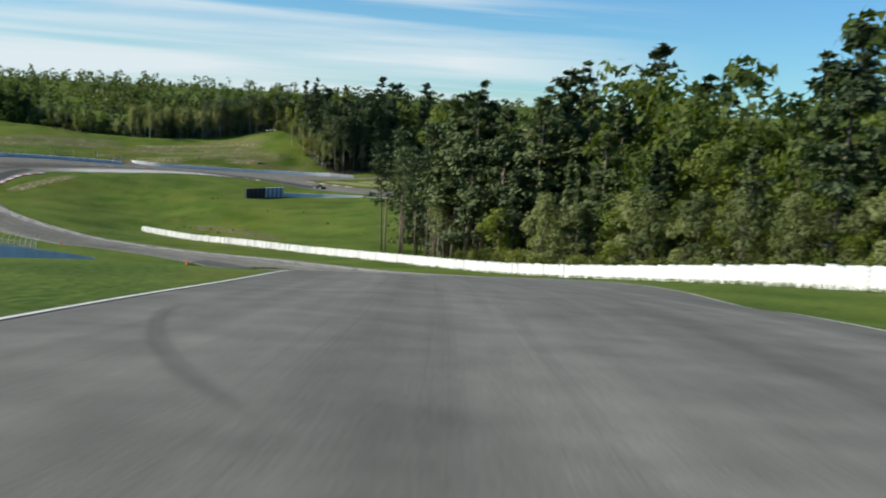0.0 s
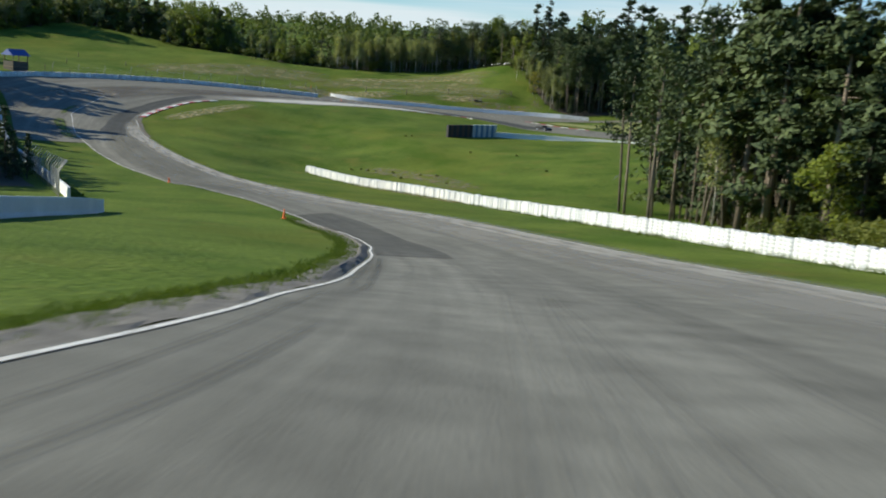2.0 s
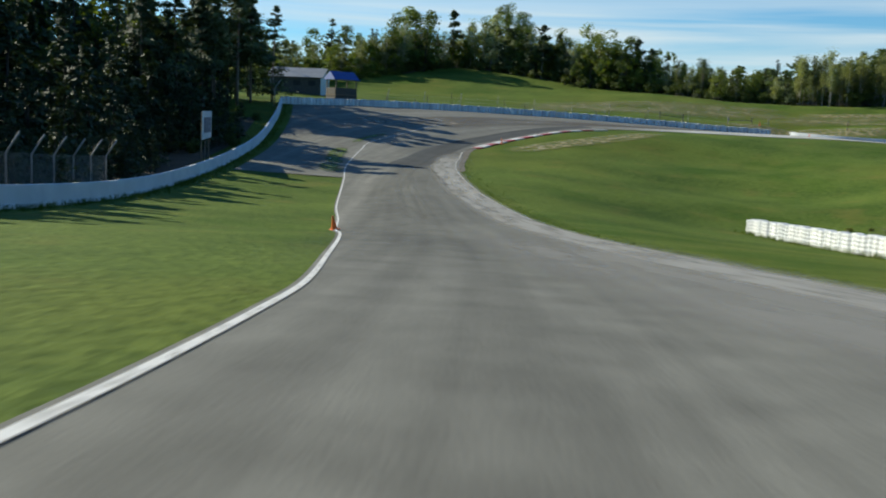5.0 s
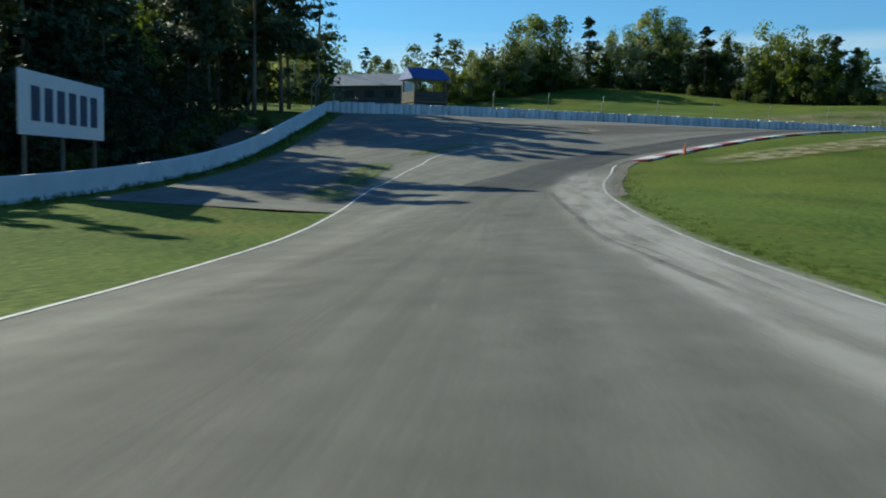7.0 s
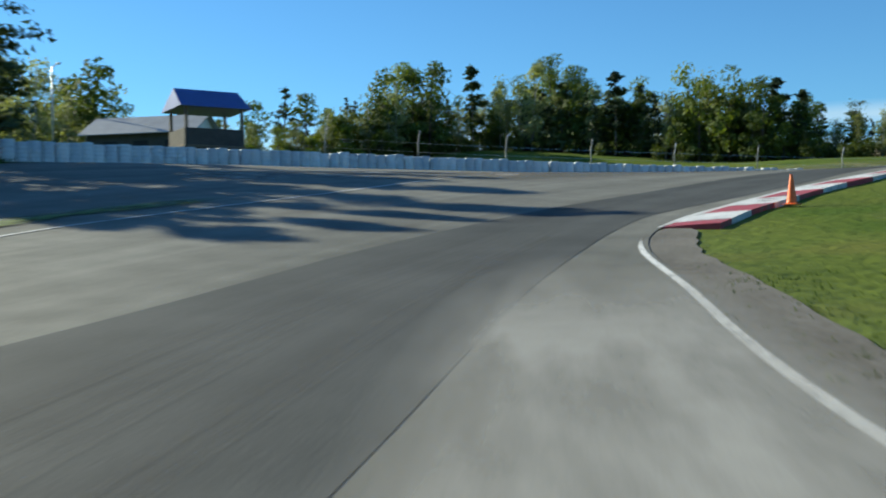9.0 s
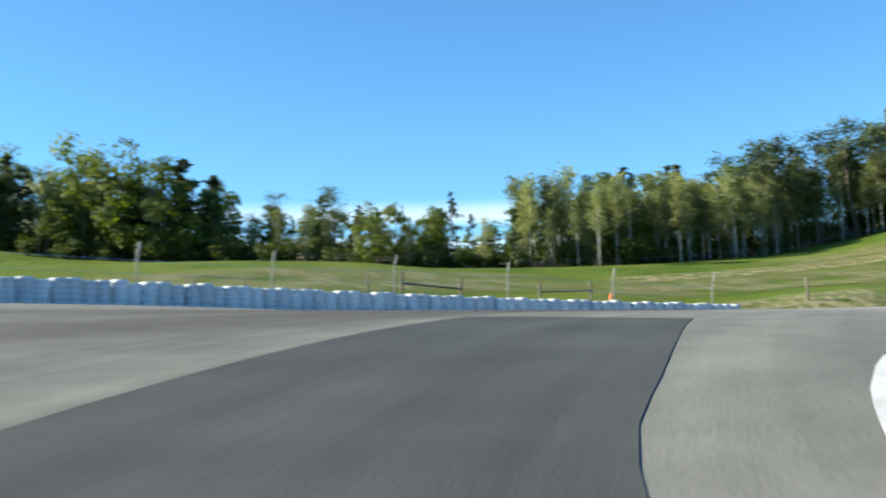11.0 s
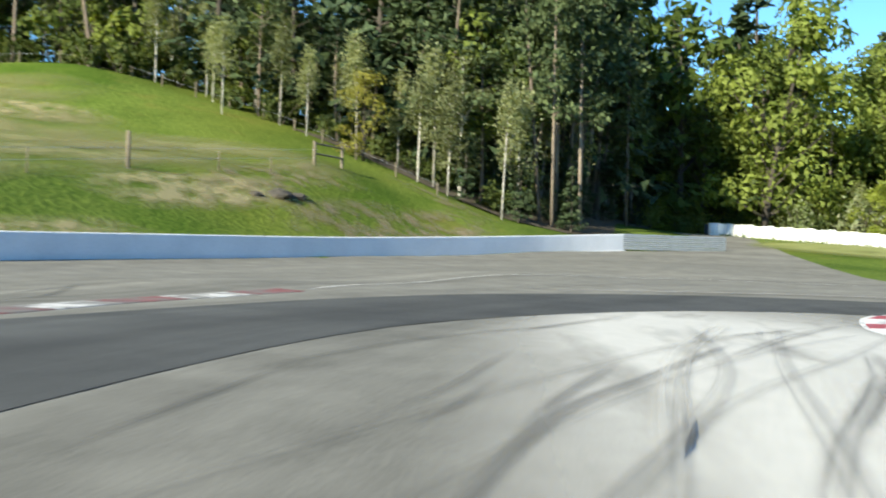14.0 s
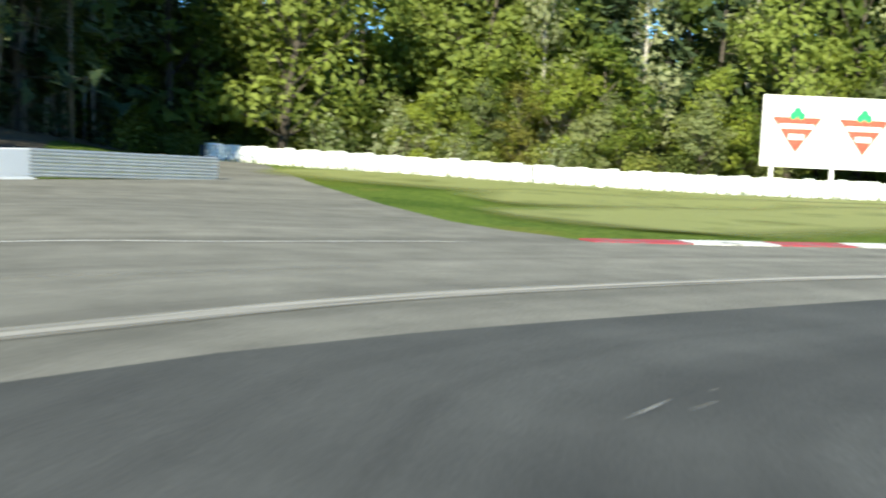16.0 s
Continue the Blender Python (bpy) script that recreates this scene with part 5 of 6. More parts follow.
# leafy bank behind the east tyre barrier
EAST_EDGE = [(-9, 340), (0, 334), (2, 318), (6, 305), (10, 294), (18, 280), (30, 262)]
wood_row(EAST_EDGE, 1.8, (0.8,), [("shrub", 1)], 0.95)
wood_row(EAST_EDGE, 2.8, (3.5,), [("thicket", 4), ("willow", 2), ("gold", 0.25)], 0.72)
wood_row(EAST_EDGE, 3.6, (8,), [("thicket", 3), ("willow", 1)], 1.15)
wood_row(EAST_EDGE, 3.8, (12,), [("broad", 1.5), ("willow", 2), ("thicket", 2), ("aspen", 0.6)], 1.35)
wood_row(EAST_EDGE, 4.4, (18,), BACK, 1.15)
wood_row(EAST_EDGE, 5.0, (24, 31, 40), BACK, 1.35)
wood_row([(-24, 340), (-14, 344), (-2, 344), (8, 336)], 4.5, (0, 7, 15), [("backbroad", 1), ("backpine", 3)], 1.4)
wood_row([(2, 338), (10, 334), (18, 326), (24, 316)], 5.0, (0, -6), [("broad", 3), ("smallpine", 1)], 1.3)
for x, y, s in ((1.5, 323.5, 1.7), (0.5, 319, 1.1), (3.5, 312, 1.2), (-1.5, 328, 1.3)):
    plant("blossom", x, y, s, 0.4)
for x, y in ((-56.4, 213.6), (-54.9, 214.3), (-53.4, 213.4), (-51.9, 213.2), (-48.4, 211.7), (-55, 240.8), (-53.8, 241.2), (-39, 227.4), (-40.1, 208), (-23, 210), (-30.5, 226), (-45.5, 206), (-36.5, 200), (-43.2, 209.4)):
    plant("tussock", x, y, 0.17, -0.05)
# dark wood on the left, which shades the track
LEFT_EDGE = [(-100, 146), (-110, 163), (-119, 178), (-127, 190), (-132, 200), (-139, 210), (-147, 221), (-157, 234)]
wood_row(LEFT_EDGE, 4.2, (2, 7), [("smallpine", 3), ("spruce", 1), ("broad", 1)], 0.8, far=True)
for x, y, s in ((-129.5, 199.2, 0.72), (-131.5, 201.8, 0.7), (-134.5, 203.8, 0.74), (-131.0, 205.0, 0.66), (-143.5, 218.0, 0.66), (-144.5, 220.5, 0.7), (-147.0, 222.8, 0.72), (-146, 226, 0.66)):
    plant("pine", x, y, s)
# close behind the wall the wood is low and dense, and grows higher away from it
for d, s in ((4.2, 0.24), (7.5, 0.4), (11, 0.6), (17, 0.8), (24, 0.9)):
    wood_row([q[:2] for q in WALL_LEFT_FAR[2:-2 if d < 12 else -4]], 2.7, (d,), [("backpine", 1)], s)
for d, s in ((6.5, 0.2), (8.5, 0.28), (11.0, 0.36), (14.0, 0.42)):
    wood_row([q[:2] for q in WALL_LEFT_FAR[5:8]], 1.9, (d,), [("backpine", 1)], s)
wood_row([q[:2] for q in WALL_LEFT_FAR[5:8]], 2.0, (6.0, 8.0, 11.0), [("underwood", 1)], 0.6)
wood_row([q[:2] for q in WALL_LEFT_FAR[2:]], 2.6, (22, 27), [("backpine", 1)], 0.42)
# pine rows added behind, higher up the bank, to block light through the wood
wood_row([q[:2] for q in WALL_LEFT_FAR[1:]], 3.0, (31, 37, 44, 52), [("backpine", 1)], 1.05)
for x, y, s in ((-152, 229, 0.72), (-155, 233, 0.74), (-150, 236, 0.66), (-158, 238, 0.7), (-156, 226, 0.78), (-160, 231, 0.8), (-149, 231, 0.68)):
    plant("pine", x, y, s)
wood_row(LEFT_EDGE, 4.0, (11, 16), BACK, 0.8, far=True)
# far side of the meadow
MEADOW_WEST = [(-190, 244), (-200, 262), (-212, 284), (-216, 308), (-207, 330)]
wood_row(MEADOW_WEST, 3.6, (1, 6), [("broad", 1), ("aspen", 4.5), ("smallpine", 0.5), ("gold", 0.8)], 0.68, far=True)
wood_row(MEADOW_WEST, 2.6, (0, 4), [("underwood", 1), ("thicket", 0.3)], 0.85, far=True)
wood_row(MEADOW_WEST, 4.5, (11, 18), BACK, 0.66, far=True)
wood_row([(-180, 250), (-185, 259), (-189, 268)], 3.4, (0, 5), [("broad", 1), ("aspen", 2), ("gold", 0.5)], 0.7, far=True)
for x, y, s in ((-200, 366, 1.25), (-196, 369, 1.2), (-203, 370, 1.15), (-193, 366, 0.95), (-206, 364, 0.9)):
    plant("broad", x, y, s)


def deep_wood(name, key, leaf, label):
    """One mesh of all the deep trees of a sort: stems and crowns."""
    for part_no, (suffix, mat) in enumerate((("stems", M_BARK), ("crowns", leaf))):
        vs, fs, k = [], [], 0
        for x, y, s, turn, shape in MASS[key]:
            v, f = DEEP[key][shape][part_no]
            v = np.asarray(v)
            c, q = math.cos(turn) * s, math.sin(turn) * s
            p = at(x, y, -0.1)
            vs.append(np.c_[v[:, 0] * c - v[:, 1] * q + p.x, v[:, 0] * q + v[:, 1] * c + p.y, v[:, 2] * s + p.z])
            fs += [tuple(i + k for i in g) for g in f] if part_no == 0 else (np.asarray(f) + k).tolist()
            k += len(v)
        tagged(new(name, mesh_from(name, np.vstack(vs).tolist(), fs, mat)), label + (" stems" if part_no == 0 else " crowns"), "woods", "", "stuff")


# leaf litter on the floor of the woods
def litter(name, line, depth):
    p = curve(line, 4.0)
    structure(name, draped(name, np.vstack([p, (p + normals(p) * depth)[::-1]]), M_LITTER, 0.06, 5.0), "dark floor of the wood with leaf litter")


litter("wood_floor_1", RIGHT_EDGE, -55)
litter("wood_floor_2", CREST, 30)
litter("wood_floor_6", CREST_WEST, 30)
litter("wood_floor_3", [(-47.5, 343.5), (-44, 337.5), (-40, 331.5), (-36, 328.5), (-30, 327.5), (-20, 334.5), (-9, 339)], 25)
litter("wood_floor_4", EAST_EDGE[1:], 40)
litter("wood_floor_5", LEFT_EDGE, 25)
litter("wood_floor_7", [(-66, 143), (-72, 149.5), (-87, 166.5), (-102, 182.5), (-115, 197), (-124, 208.5), (-135, 220.5)], 34)


# wooded ridges far off: one mass of coarse trees
def far_wood_mass(name, count, ring, bearings, seed):
    r = np.random.default_rng(seed)
    leaf, stems = [], []
    d = r.uniform(*ring, count)
    t = np.radians(r.uniform(*bearings, count))
    px, py = -60 - d * np.sin(t), 200 + d * np.cos(t)
    lift = np.clip((d - 330) / 300, 0, 1)
    pz = height(px, py) + 24 * lift * lift * (3 - 2 * lift)
    for x, y, z in zip(px, py, pz):
        h = r.uniform(11, 19)
        n = 70
        u = r.uniform(0.08, 1, n)
        a = r.uniform(0, 6.28, n)
        w = h * r.uniform(0.2, 0.3) * np.sin(np.pi * np.clip(0.15 + 0.8 * u, 0, 1)) ** 0.7 * np.sqrt(r.uniform(0.2, 1.1, n))
        leaf.append(np.c_[x + w * np.cos(a), y + w * np.sin(a), z + h * u])
    v, f = quads(np.vstack(leaf), 1.15, r, 0.2)
    tagged(new(name, mesh_from(name, v, f, L_FAR)), "wooded ridge of mixed green trees far off", "woods", "", "stuff")


L_FAR = leafy("far_leaves", (0.035, 0.058, 0.018), (0.14, 0.17, 0.05), 0.3)
deep_wood("deep_leafy_wood", "backbroad", L_OAK, "green leafy trees deep in the wood")
deep_wood("underwood", "underwood", L_BUSH, "dense green shrubs under the trees")
deep_wood("deep_pine_wood", "backpine", L_PINE, "dark pines deep in the wood")
far_wood_mass("far_woods", 1500, (330, 660), (-75, 60), 21)


# ---- kerbs: painted concrete blocks, red and white by turns ----
def kerb(line, width, label, block=1.25, start=0, border=True, rise=0.07, edge=0.22, paint=(M_WHITE, M_RED)):
    """Blocks end to end along a plan line, sloping up to the left of it."""
    p = curve(line, 0.25)[:, :2]
    base = thing("kerb", Matrix.Translation(at(*p[0])), label, "kerb", "kerbs of the bend")
    o = base.matrix_basis.translation
    nn = normals(p)
    per = max(2, int(round(block / 0.25)))
    for k, a in enumerate(range(0, len(p) - 1, per)):
        q, n = p[a:a + per + 1], nn[a:a + per + 1]
        vs = []
        for u, r in ((0, 0.05), (0.05, 0.062), (0.5, 0.055 + rise * 0.6), (1, 0.06 + rise), (1.0, -0.1), (0, -0.1)):
            w = q + n * width * u
            z = height(w[:, 0], w[:, 1]) + r
            vs.append(np.c_[w[:, 0] - o.x, w[:, 1] - o.y, z - o.z])
        m, c = len(q), len(vs)
        f = [(i * m + j, i * m + j + 1, ((i + 1) % c) * m + j + 1, ((i + 1) % c) * m + j) for i in range(c) for j in range(m - 1)]
        f += [tuple(i * m for i in range(c)), tuple(i * m + m - 1 for i in range(c))[::-1]]
        part("kerb_block", (np.vstack(vs), f, paint[(k + start) % 2]), base)
    if border:
        structure("kerb_line", ribbon("kerb_line", line, edge, M_LINE, 0.051, 0.6, -edge / 2 + 0.02), "white painted line along the kerb")


kerb([(-104.95, 228.2), (-105.6, 231.5), (-105.9, 235), (-106.0, 238.5), (-105.82, 241.5), (-105.62, 244), (-105.42, 246.4), (-105.1, 248), (-104.7, 249.4), (-103.95, 251.2), (-102.0, 254.15)][::-1], 1.15, "worn red and white painted kerb on the inside of the bend", 2.0, 0, True, 0.07, 0.2)
kerb([(-102, 282.4), (-97, 286.6), (-92, 290.3), (-87.5, 293.2), (-83, 295.6), (-79.6, 298.4), (-76.8, 300.0), (-74.3, 301.1)], 0.75, "worn flat red and white kerb on the outside of the bend", 2.25, 1, False, 0.02, paint=(M_WHITE_OLD, M_RED_OLD))
kerb([(-41.3, 300.0), (-39.9, 298.5), (-36.2, 295.0), (-30, 289.6), (-24, 284.6)], 0.7, "red and white kerb at the exit", 2.7, 1, False, 0.02)
kerb([(-70.8, 288.0), (-66, 291.4), (-63.4, 292.85), (-61.4, 293.8), (-60, 294.3), (-58.3, 294.72), (-56.6, 294.62), (-54.5, 293.7), (-52.6, 292.2)][::-1], 0.5, "short red and white kerb at the second apex", 2.2, 0, True, 0.05, 0.16)


# ---- traffic cones ----
def cone(x, y, h=0.72, tilt=0.0, turn=0.0):
    ob = thing("traffic_cone", Matrix.Translation(at(x, y, 0.05)) @ Matrix.Rotation(turn, 4, "Z") @ Matrix.Rotation(tilt, 4, "X"), "bright orange plastic traffic cone", "traffic cone", "cones beside the track")
    part("base", (*bevel_box(-0.18, 0.18, -0.18, 0.18, 0, 0.03, 0.012), M_ORANGE), ob)
    part("body", (*lathe([(0.14, 0.028), (0.13, 0.06), (0.115, 0.12), (0.035, h - 0.02), (0.028, h)], 18), M_ORANGE, True), ob)


cone(-31.7, 125.7)
cone(-62.2, 163.2, 0.6, 0.2)
cone(-104.3, 233.4, 0.72)
cone(-87.6, 294.25, 0.76)
cone(-103.6, 314.0, 0.76, 0.06, 1.0)


# ---- guard rail ----
def guard_rail(a, b, h=1.1):
    a, b = Vector(a), Vector(b)
    d = b - a
    m = Matrix.Translation(a) @ Matrix.Rotation(math.atan2(d.y, d.x), 4, "Z")
    ob = thing("guard_rail", m, "stacked galvanised steel guard rail", "guard rail")
    n = Vector((d.x, d.y)).length
    for k in range(4):
        z0, w = 0.06 + k * 0.265, 0.25
        prof = [(-0.02, 0), (-0.075, 0.045), (-0.075, 0.075), (-0.02, 0.125), (-0.075, 0.175), (-0.075, 0.205), (-0.02, w)]
        v = [(x, y, z0 + z) for x in (0.0, n * 0.5, n) for y, z in prof + [(y + 0.008, z) for y, z in prof[::-1]]]
        c = len(prof) * 2
        f = [(i * c + q, i * c + (q + 1) % c, (i + 1) * c + (q + 1) % c, (i + 1) * c + q) for i in range(2) for q in range(c)]
        f += [tuple(range(c))[::-1], tuple(range(2 * c, 3 * c))]
        part("beam", (v, f, M_STEEL), ob)
    for x in (0.3, n * 0.36, n * 0.68, n - 0.25):
        part("post", (*bevel_box(x - 0.05, x + 0.05, 0.0, 0.14, -0.3, h + 0.02), M_WOOD), ob)


guard_rail((-35.3, 322.1, -19.68), (-27.4, 319.4, -19.5))


# ---- fences ----
def pipe_post(x, y, h, bend=(0.3, 0.0), up=0.0):
    ob = thing("fence_post", Matrix.Translation(at(x, y, up)), "galvanised pipe fence post with a bent top", "fence post", "catch fence posts")
    part("pipe", (*tube([(0, 0, -0.3), (0, 0, h * 0.72), (bend[0] * 0.4, bend[1] * 0.4, h * 0.84), (bend[0], bend[1], h)], 0.048, 7), M_POST, True), ob)
    part("cap", (*lathe([(0.036, 0), (0.04, 0.02), (0.02, 0.05)], 8), M_POST, True), ob, "", Matrix.Translation((bend[0], bend[1], h)))
    return ob


def wood_post(x, y, h, r=0.075, label="weathered round wooden fence post", group="meadow fence posts"):
    ob = tagged(new("fence_post", mesh_from("fence_post", *lathe([(r, -0.4), (r, h * 0.6), (r * 0.95, h - 0.03), (r * 0.7, h)], 9), M_WOOD, True)), label, "fence post", group)
    ob.matrix_basis = Matrix.Translation(at(x, y)) @ Matrix.Rotation(float(rng.normal(0, 0.02)), 4, "X") @ Matrix.Rotation(float(rng.normal(0, 0.02)), 4, "Y")
    return ob


def wire(points, label="thin steel fence wire", r=0.008):
    o = Vector(points[0])
    ob = tagged(new("fence_wire", mesh_from("fence_wire", *tube([Vector(p) - o for p in points], r, 3), M_STEEL)), label, "wire", "fence wires")
    ob.matrix_basis = Matrix.Translation(o)


def gate(a, b, h, rails=(0.55,)):
    """Two posts with a rail or two between."""
    a, b = at(*a), at(*b)
    ob = thing("wooden_gate", Matrix.Translation(a), "dark weathered wooden fence brace with two posts", "gate", "wooden braces in the fence")
    d = b - a
    for q in (Vector((0, 0, 0)), d):
        part("post", (*tube([q + Vector((0, 0, -0.3)), q + Vector((0, 0, h))], 0.1, 8), M_WOOD), ob)
    for z in rails:
        part("rail", (*tube([Vector((0, 0, h * z)), d + Vector((0, 0, h * z))], 0.06, 6), M_WOOD), ob)


def meshwork(a, b, h, lift, label="chain-link panel of a catch fence"):
    """A panel of crossing wires between two posts."""
    a, b = Vector(a), Vector(b)
    d = b - a
    n = d.length
    d.normalize()
    bars = []
    step = 0.16
    for s in (1, -1):
        for k in range(int((n + h) / step)):
            t0 = k * step - (h if s > 0 else 0)
            p0, p1 = (t0, 0.0), (t0 + s * h, h)
            lo, hi = 0.0, 1.0
            for q0, q1 in ((p0[0], p1[0]),):
                if q1 != q0:
                    ta, tb = sorted(((0 - q0) / (q1 - q0), (n - q0) / (q1 - q0)))
                    lo, hi = max(lo, ta), min(hi, tb)
            if hi - lo > 0.02:
                e = [d * (p0[0] + (p1[0] - p0[0]) * u) + Vector((0, 0, lift + h * u)) for u in (lo, hi)]
                bars.append(tube(e, 0.004, 3))
    ob = tagged(new("fence_mesh", mesh_from("fence_mesh", *merge(*bars), M_POST)), label, "fence panel", "catch fence panels", "stuff")
    ob.matrix_basis = Matrix.Translation(a)


# tall posts behind the north tyre barrier
back = curve(TYRES_NORTH, 6.6)
bn = normals(back)
tips = []
for k, (q, n) in enumerate(zip(back, bn)):
    if k > 2:
        x, y = q[:2] + n * 2.2
        side = Vector((-n[0], -n[1])) * 0.3
        pipe_post(x, y, 3.0, (side.x, side.y))
        tips.append(at(x, y))
for z in (0.9, 1.6, 2.2):
    wire([p + Vector((0, 0, z)) for p in tips])
for f in (0.16, 0.33, 0.46, 0.58, 0.7, 0.82):
    q = back[int(f * (len(back) - 1))]
    n = bn[int(f * (len(back) - 1))]
    wood_post(*(q[:2] + n * 5.5), 1.5)
gate((-116.4, 299.0), (-113.2, 301.8), 1.5)
gate((-108.6, 311.2), (-105.0, 313.6), 1.45)
gate((-53.8, 331.0), (-50.9, 332.2), 1.35, (0.45, 0.9))
for x, y in ((-88.9, 317.8), (-78.3, 321.4), (-67.6, 326.0)):
    wood_post(x, y, 1.75, 0.1)
for x, y in ((-97, 314.6), (-93, 315.4), (-84, 318.6), (-73, 323.6), (-62, 327.6), (-58, 329)):
    wood_post(x, y, 1.0, 0.035, "thin grey fence stake in the meadow")
for z in (0.45, 0.95):
    wire([at(x, y, z) for x, y in ((-105, 312.9), (-97, 314.6), (-88.6, 316.5), (-78.3, 321.4), (-67.6, 326.0), (-53.8, 330.6))])
# stakes along the wood's edge
stakes = curve([(-112, 350), (-98, 354), (-87, 358), (-74, 367.5), (-64, 364), (-56, 359.5), (-52.5, 353.6), (-48, 345), (-46.5, 338), (-43, 332)], 3.0)
for x, y in stakes:
    wood_post(x, y, float(rng.uniform(0.8, 1.25)), 0.06, "pale wooden fence stake at the wood's edge", "stakes along the wood")
wire([at(x, y, 0.7) for x, y in stakes])
for x, y in ((-150, 262), (-160, 285), (-170, 305), (-152, 300), (-140, 290), (-128, 296)):
    wood_post(x, y, 1.4, 0.08)
# catch fence behind the left wall
lf = curve(WALL_LEFT_FAR, 3.0)
ln = normals(lf)
prev = None
for k in range(0, 19):
    x, y = lf[k, :2] + ln[k] * 0.75
    p = Vector((x, y, lf[k, 2]))
    ob = pipe_post(x, y, 3.3, (-ln[k][0] * 0.6, -ln[k][1] * 0.6))
    if prev is not None and k not in (8, 9, 10, 11):
        meshwork(prev, p, 1.5, 0.95)
    prev = p
for k in (-2, -1):
    x, y = lf[k, :2] + ln[k] * 0.9
    pipe_post(x, y, 3.6, (-ln[k][0] * 0.8, -ln[k][1] * 0.8))
nf = curve(WALL_LEFT_NEAR, 3.0)
nw = normals(nf)


# ---- infield marker board, wall and car ----
def marker_board():
    a, b = Vector((-47.7, 244.7)), Vector((-40.0, 254.9))
    d = b - a
    ob = thing("marker_board", Matrix.Translation(at(*a)) @ Matrix.Rotation(math.atan2(d.y, d.x), 4, "Z"), "row of tall tyre bundles painted brown, blue and white", "marker board")
    n = 18
    w = d.length / n
    for k in range(n):
        z = float(height(*(a + d * (k + 0.5) / n))[0]) - ob.matrix_basis.translation.z
        me = mesh_from("panel", *bevel_box(k * w + 0.03, (k + 1) * w - 0.03, -0.35, 0.35, z - 0.2, z + 2.45, 0.05), (M_BROWN if k < 9 and k % 2 else M_RUBBER if k < 9 else M_LINE if k % 2 else M_PALEBLUE))
        part("panel", me, ob)


M_BROWN = material("brown_paint", (0.06, 0.035, 0.025), (0.11, 0.07, 0.05), 2, 20, 0.8, 0.2)
M_PALEBLUE = material("faded_blue_paint", (0.10, 0.16, 0.24), (0.20, 0.28, 0.38), 2, 20, 0.8, 0.2)
marker_board()
wall("wall_infield", [(-40, 255.2, -21.4), (-28, 257.6, -21.2), (-15, 257.5, -20.9), (2, 253, -20.4), (25, 246, -20.0)], 1.0, "sunlit white-painted concrete wall")


def sports_car(x, y, turn):
    ob = thing("car", Matrix.Translation(at(x, y, 0.03)) @ Matrix.Rotation(turn, 4, "Z"), "small dark open-topped car on the far straight", "car")
    paint = material("black_car_paint", (0.012, 0.013, 0.015), (0.03, 0.03, 0.033), 2, 30, 0.3, 0)
    side = [(-1.95, 0.35), (-1.9, 0.7), (-1.2, 0.82), (-0.6, 0.86), (0.5, 0.84), (1.5, 0.72), (1.95, 0.55), (1.95, 0.3)]
    v, f = [], []
    for yy, s in ((-0.82, 0.96), (-0.7, 1.0), (0.7, 1.0), (0.82, 0.96)):
        v += [(px, yy, pz * s) for px, pz in side]
    c = len(side)
    f = [(i * c + k, i * c + (k + 1) % c, (i + 1) * c + (k + 1) % c, (i + 1) * c + k) for i in range(3) for k in range(c)]
    f += [tuple(range(c))[::-1], tuple(range(3 * c, 4 * c))]
    part("body", (v, f, paint), ob)
    part("windscreen", (*bevel_box(0.25, 0.33, -0.6, 0.6, 0.82, 1.12, 0.02), material("dark_glass", (0.02, 0.03, 0.03), (0.03, 0.04, 0.05), 1, 5, 0.05, 0)), ob)
    part("roll_hoop", (*tube([(-0.6, -0.45, 0.8), (-0.62, -0.4, 1.15), (-0.62, 0.4, 1.15), (-0.6, 0.45, 0.8)], 0.035, 6), M_STEEL), ob)
    tyre = mesh_from("tyre", *lathe([(0.19, -0.1), (0.28, -0.1), (0.31, -0.06), (0.31, 0.06), (0.28, 0.1), (0.19, 0.1)], 18, False), M_RUBBER, True)
    rim = mesh_from("rim", *lathe([(0.19, -0.08), (0.05, -0.06), (0.05, 0.06), (0.19, 0.08)], 14), M_STEEL)
    for px in (-1.2, 1.25):
        for py in (-0.78, 0.78):
            w = part("wheel", tyre, ob, "", Matrix.Translation((px, py, 0.31)) @ Matrix.Rotation(radians(90), 4, "X"))
            part("rim", rim, w)


sports_car(-33.5, 279.0, radians(-42))


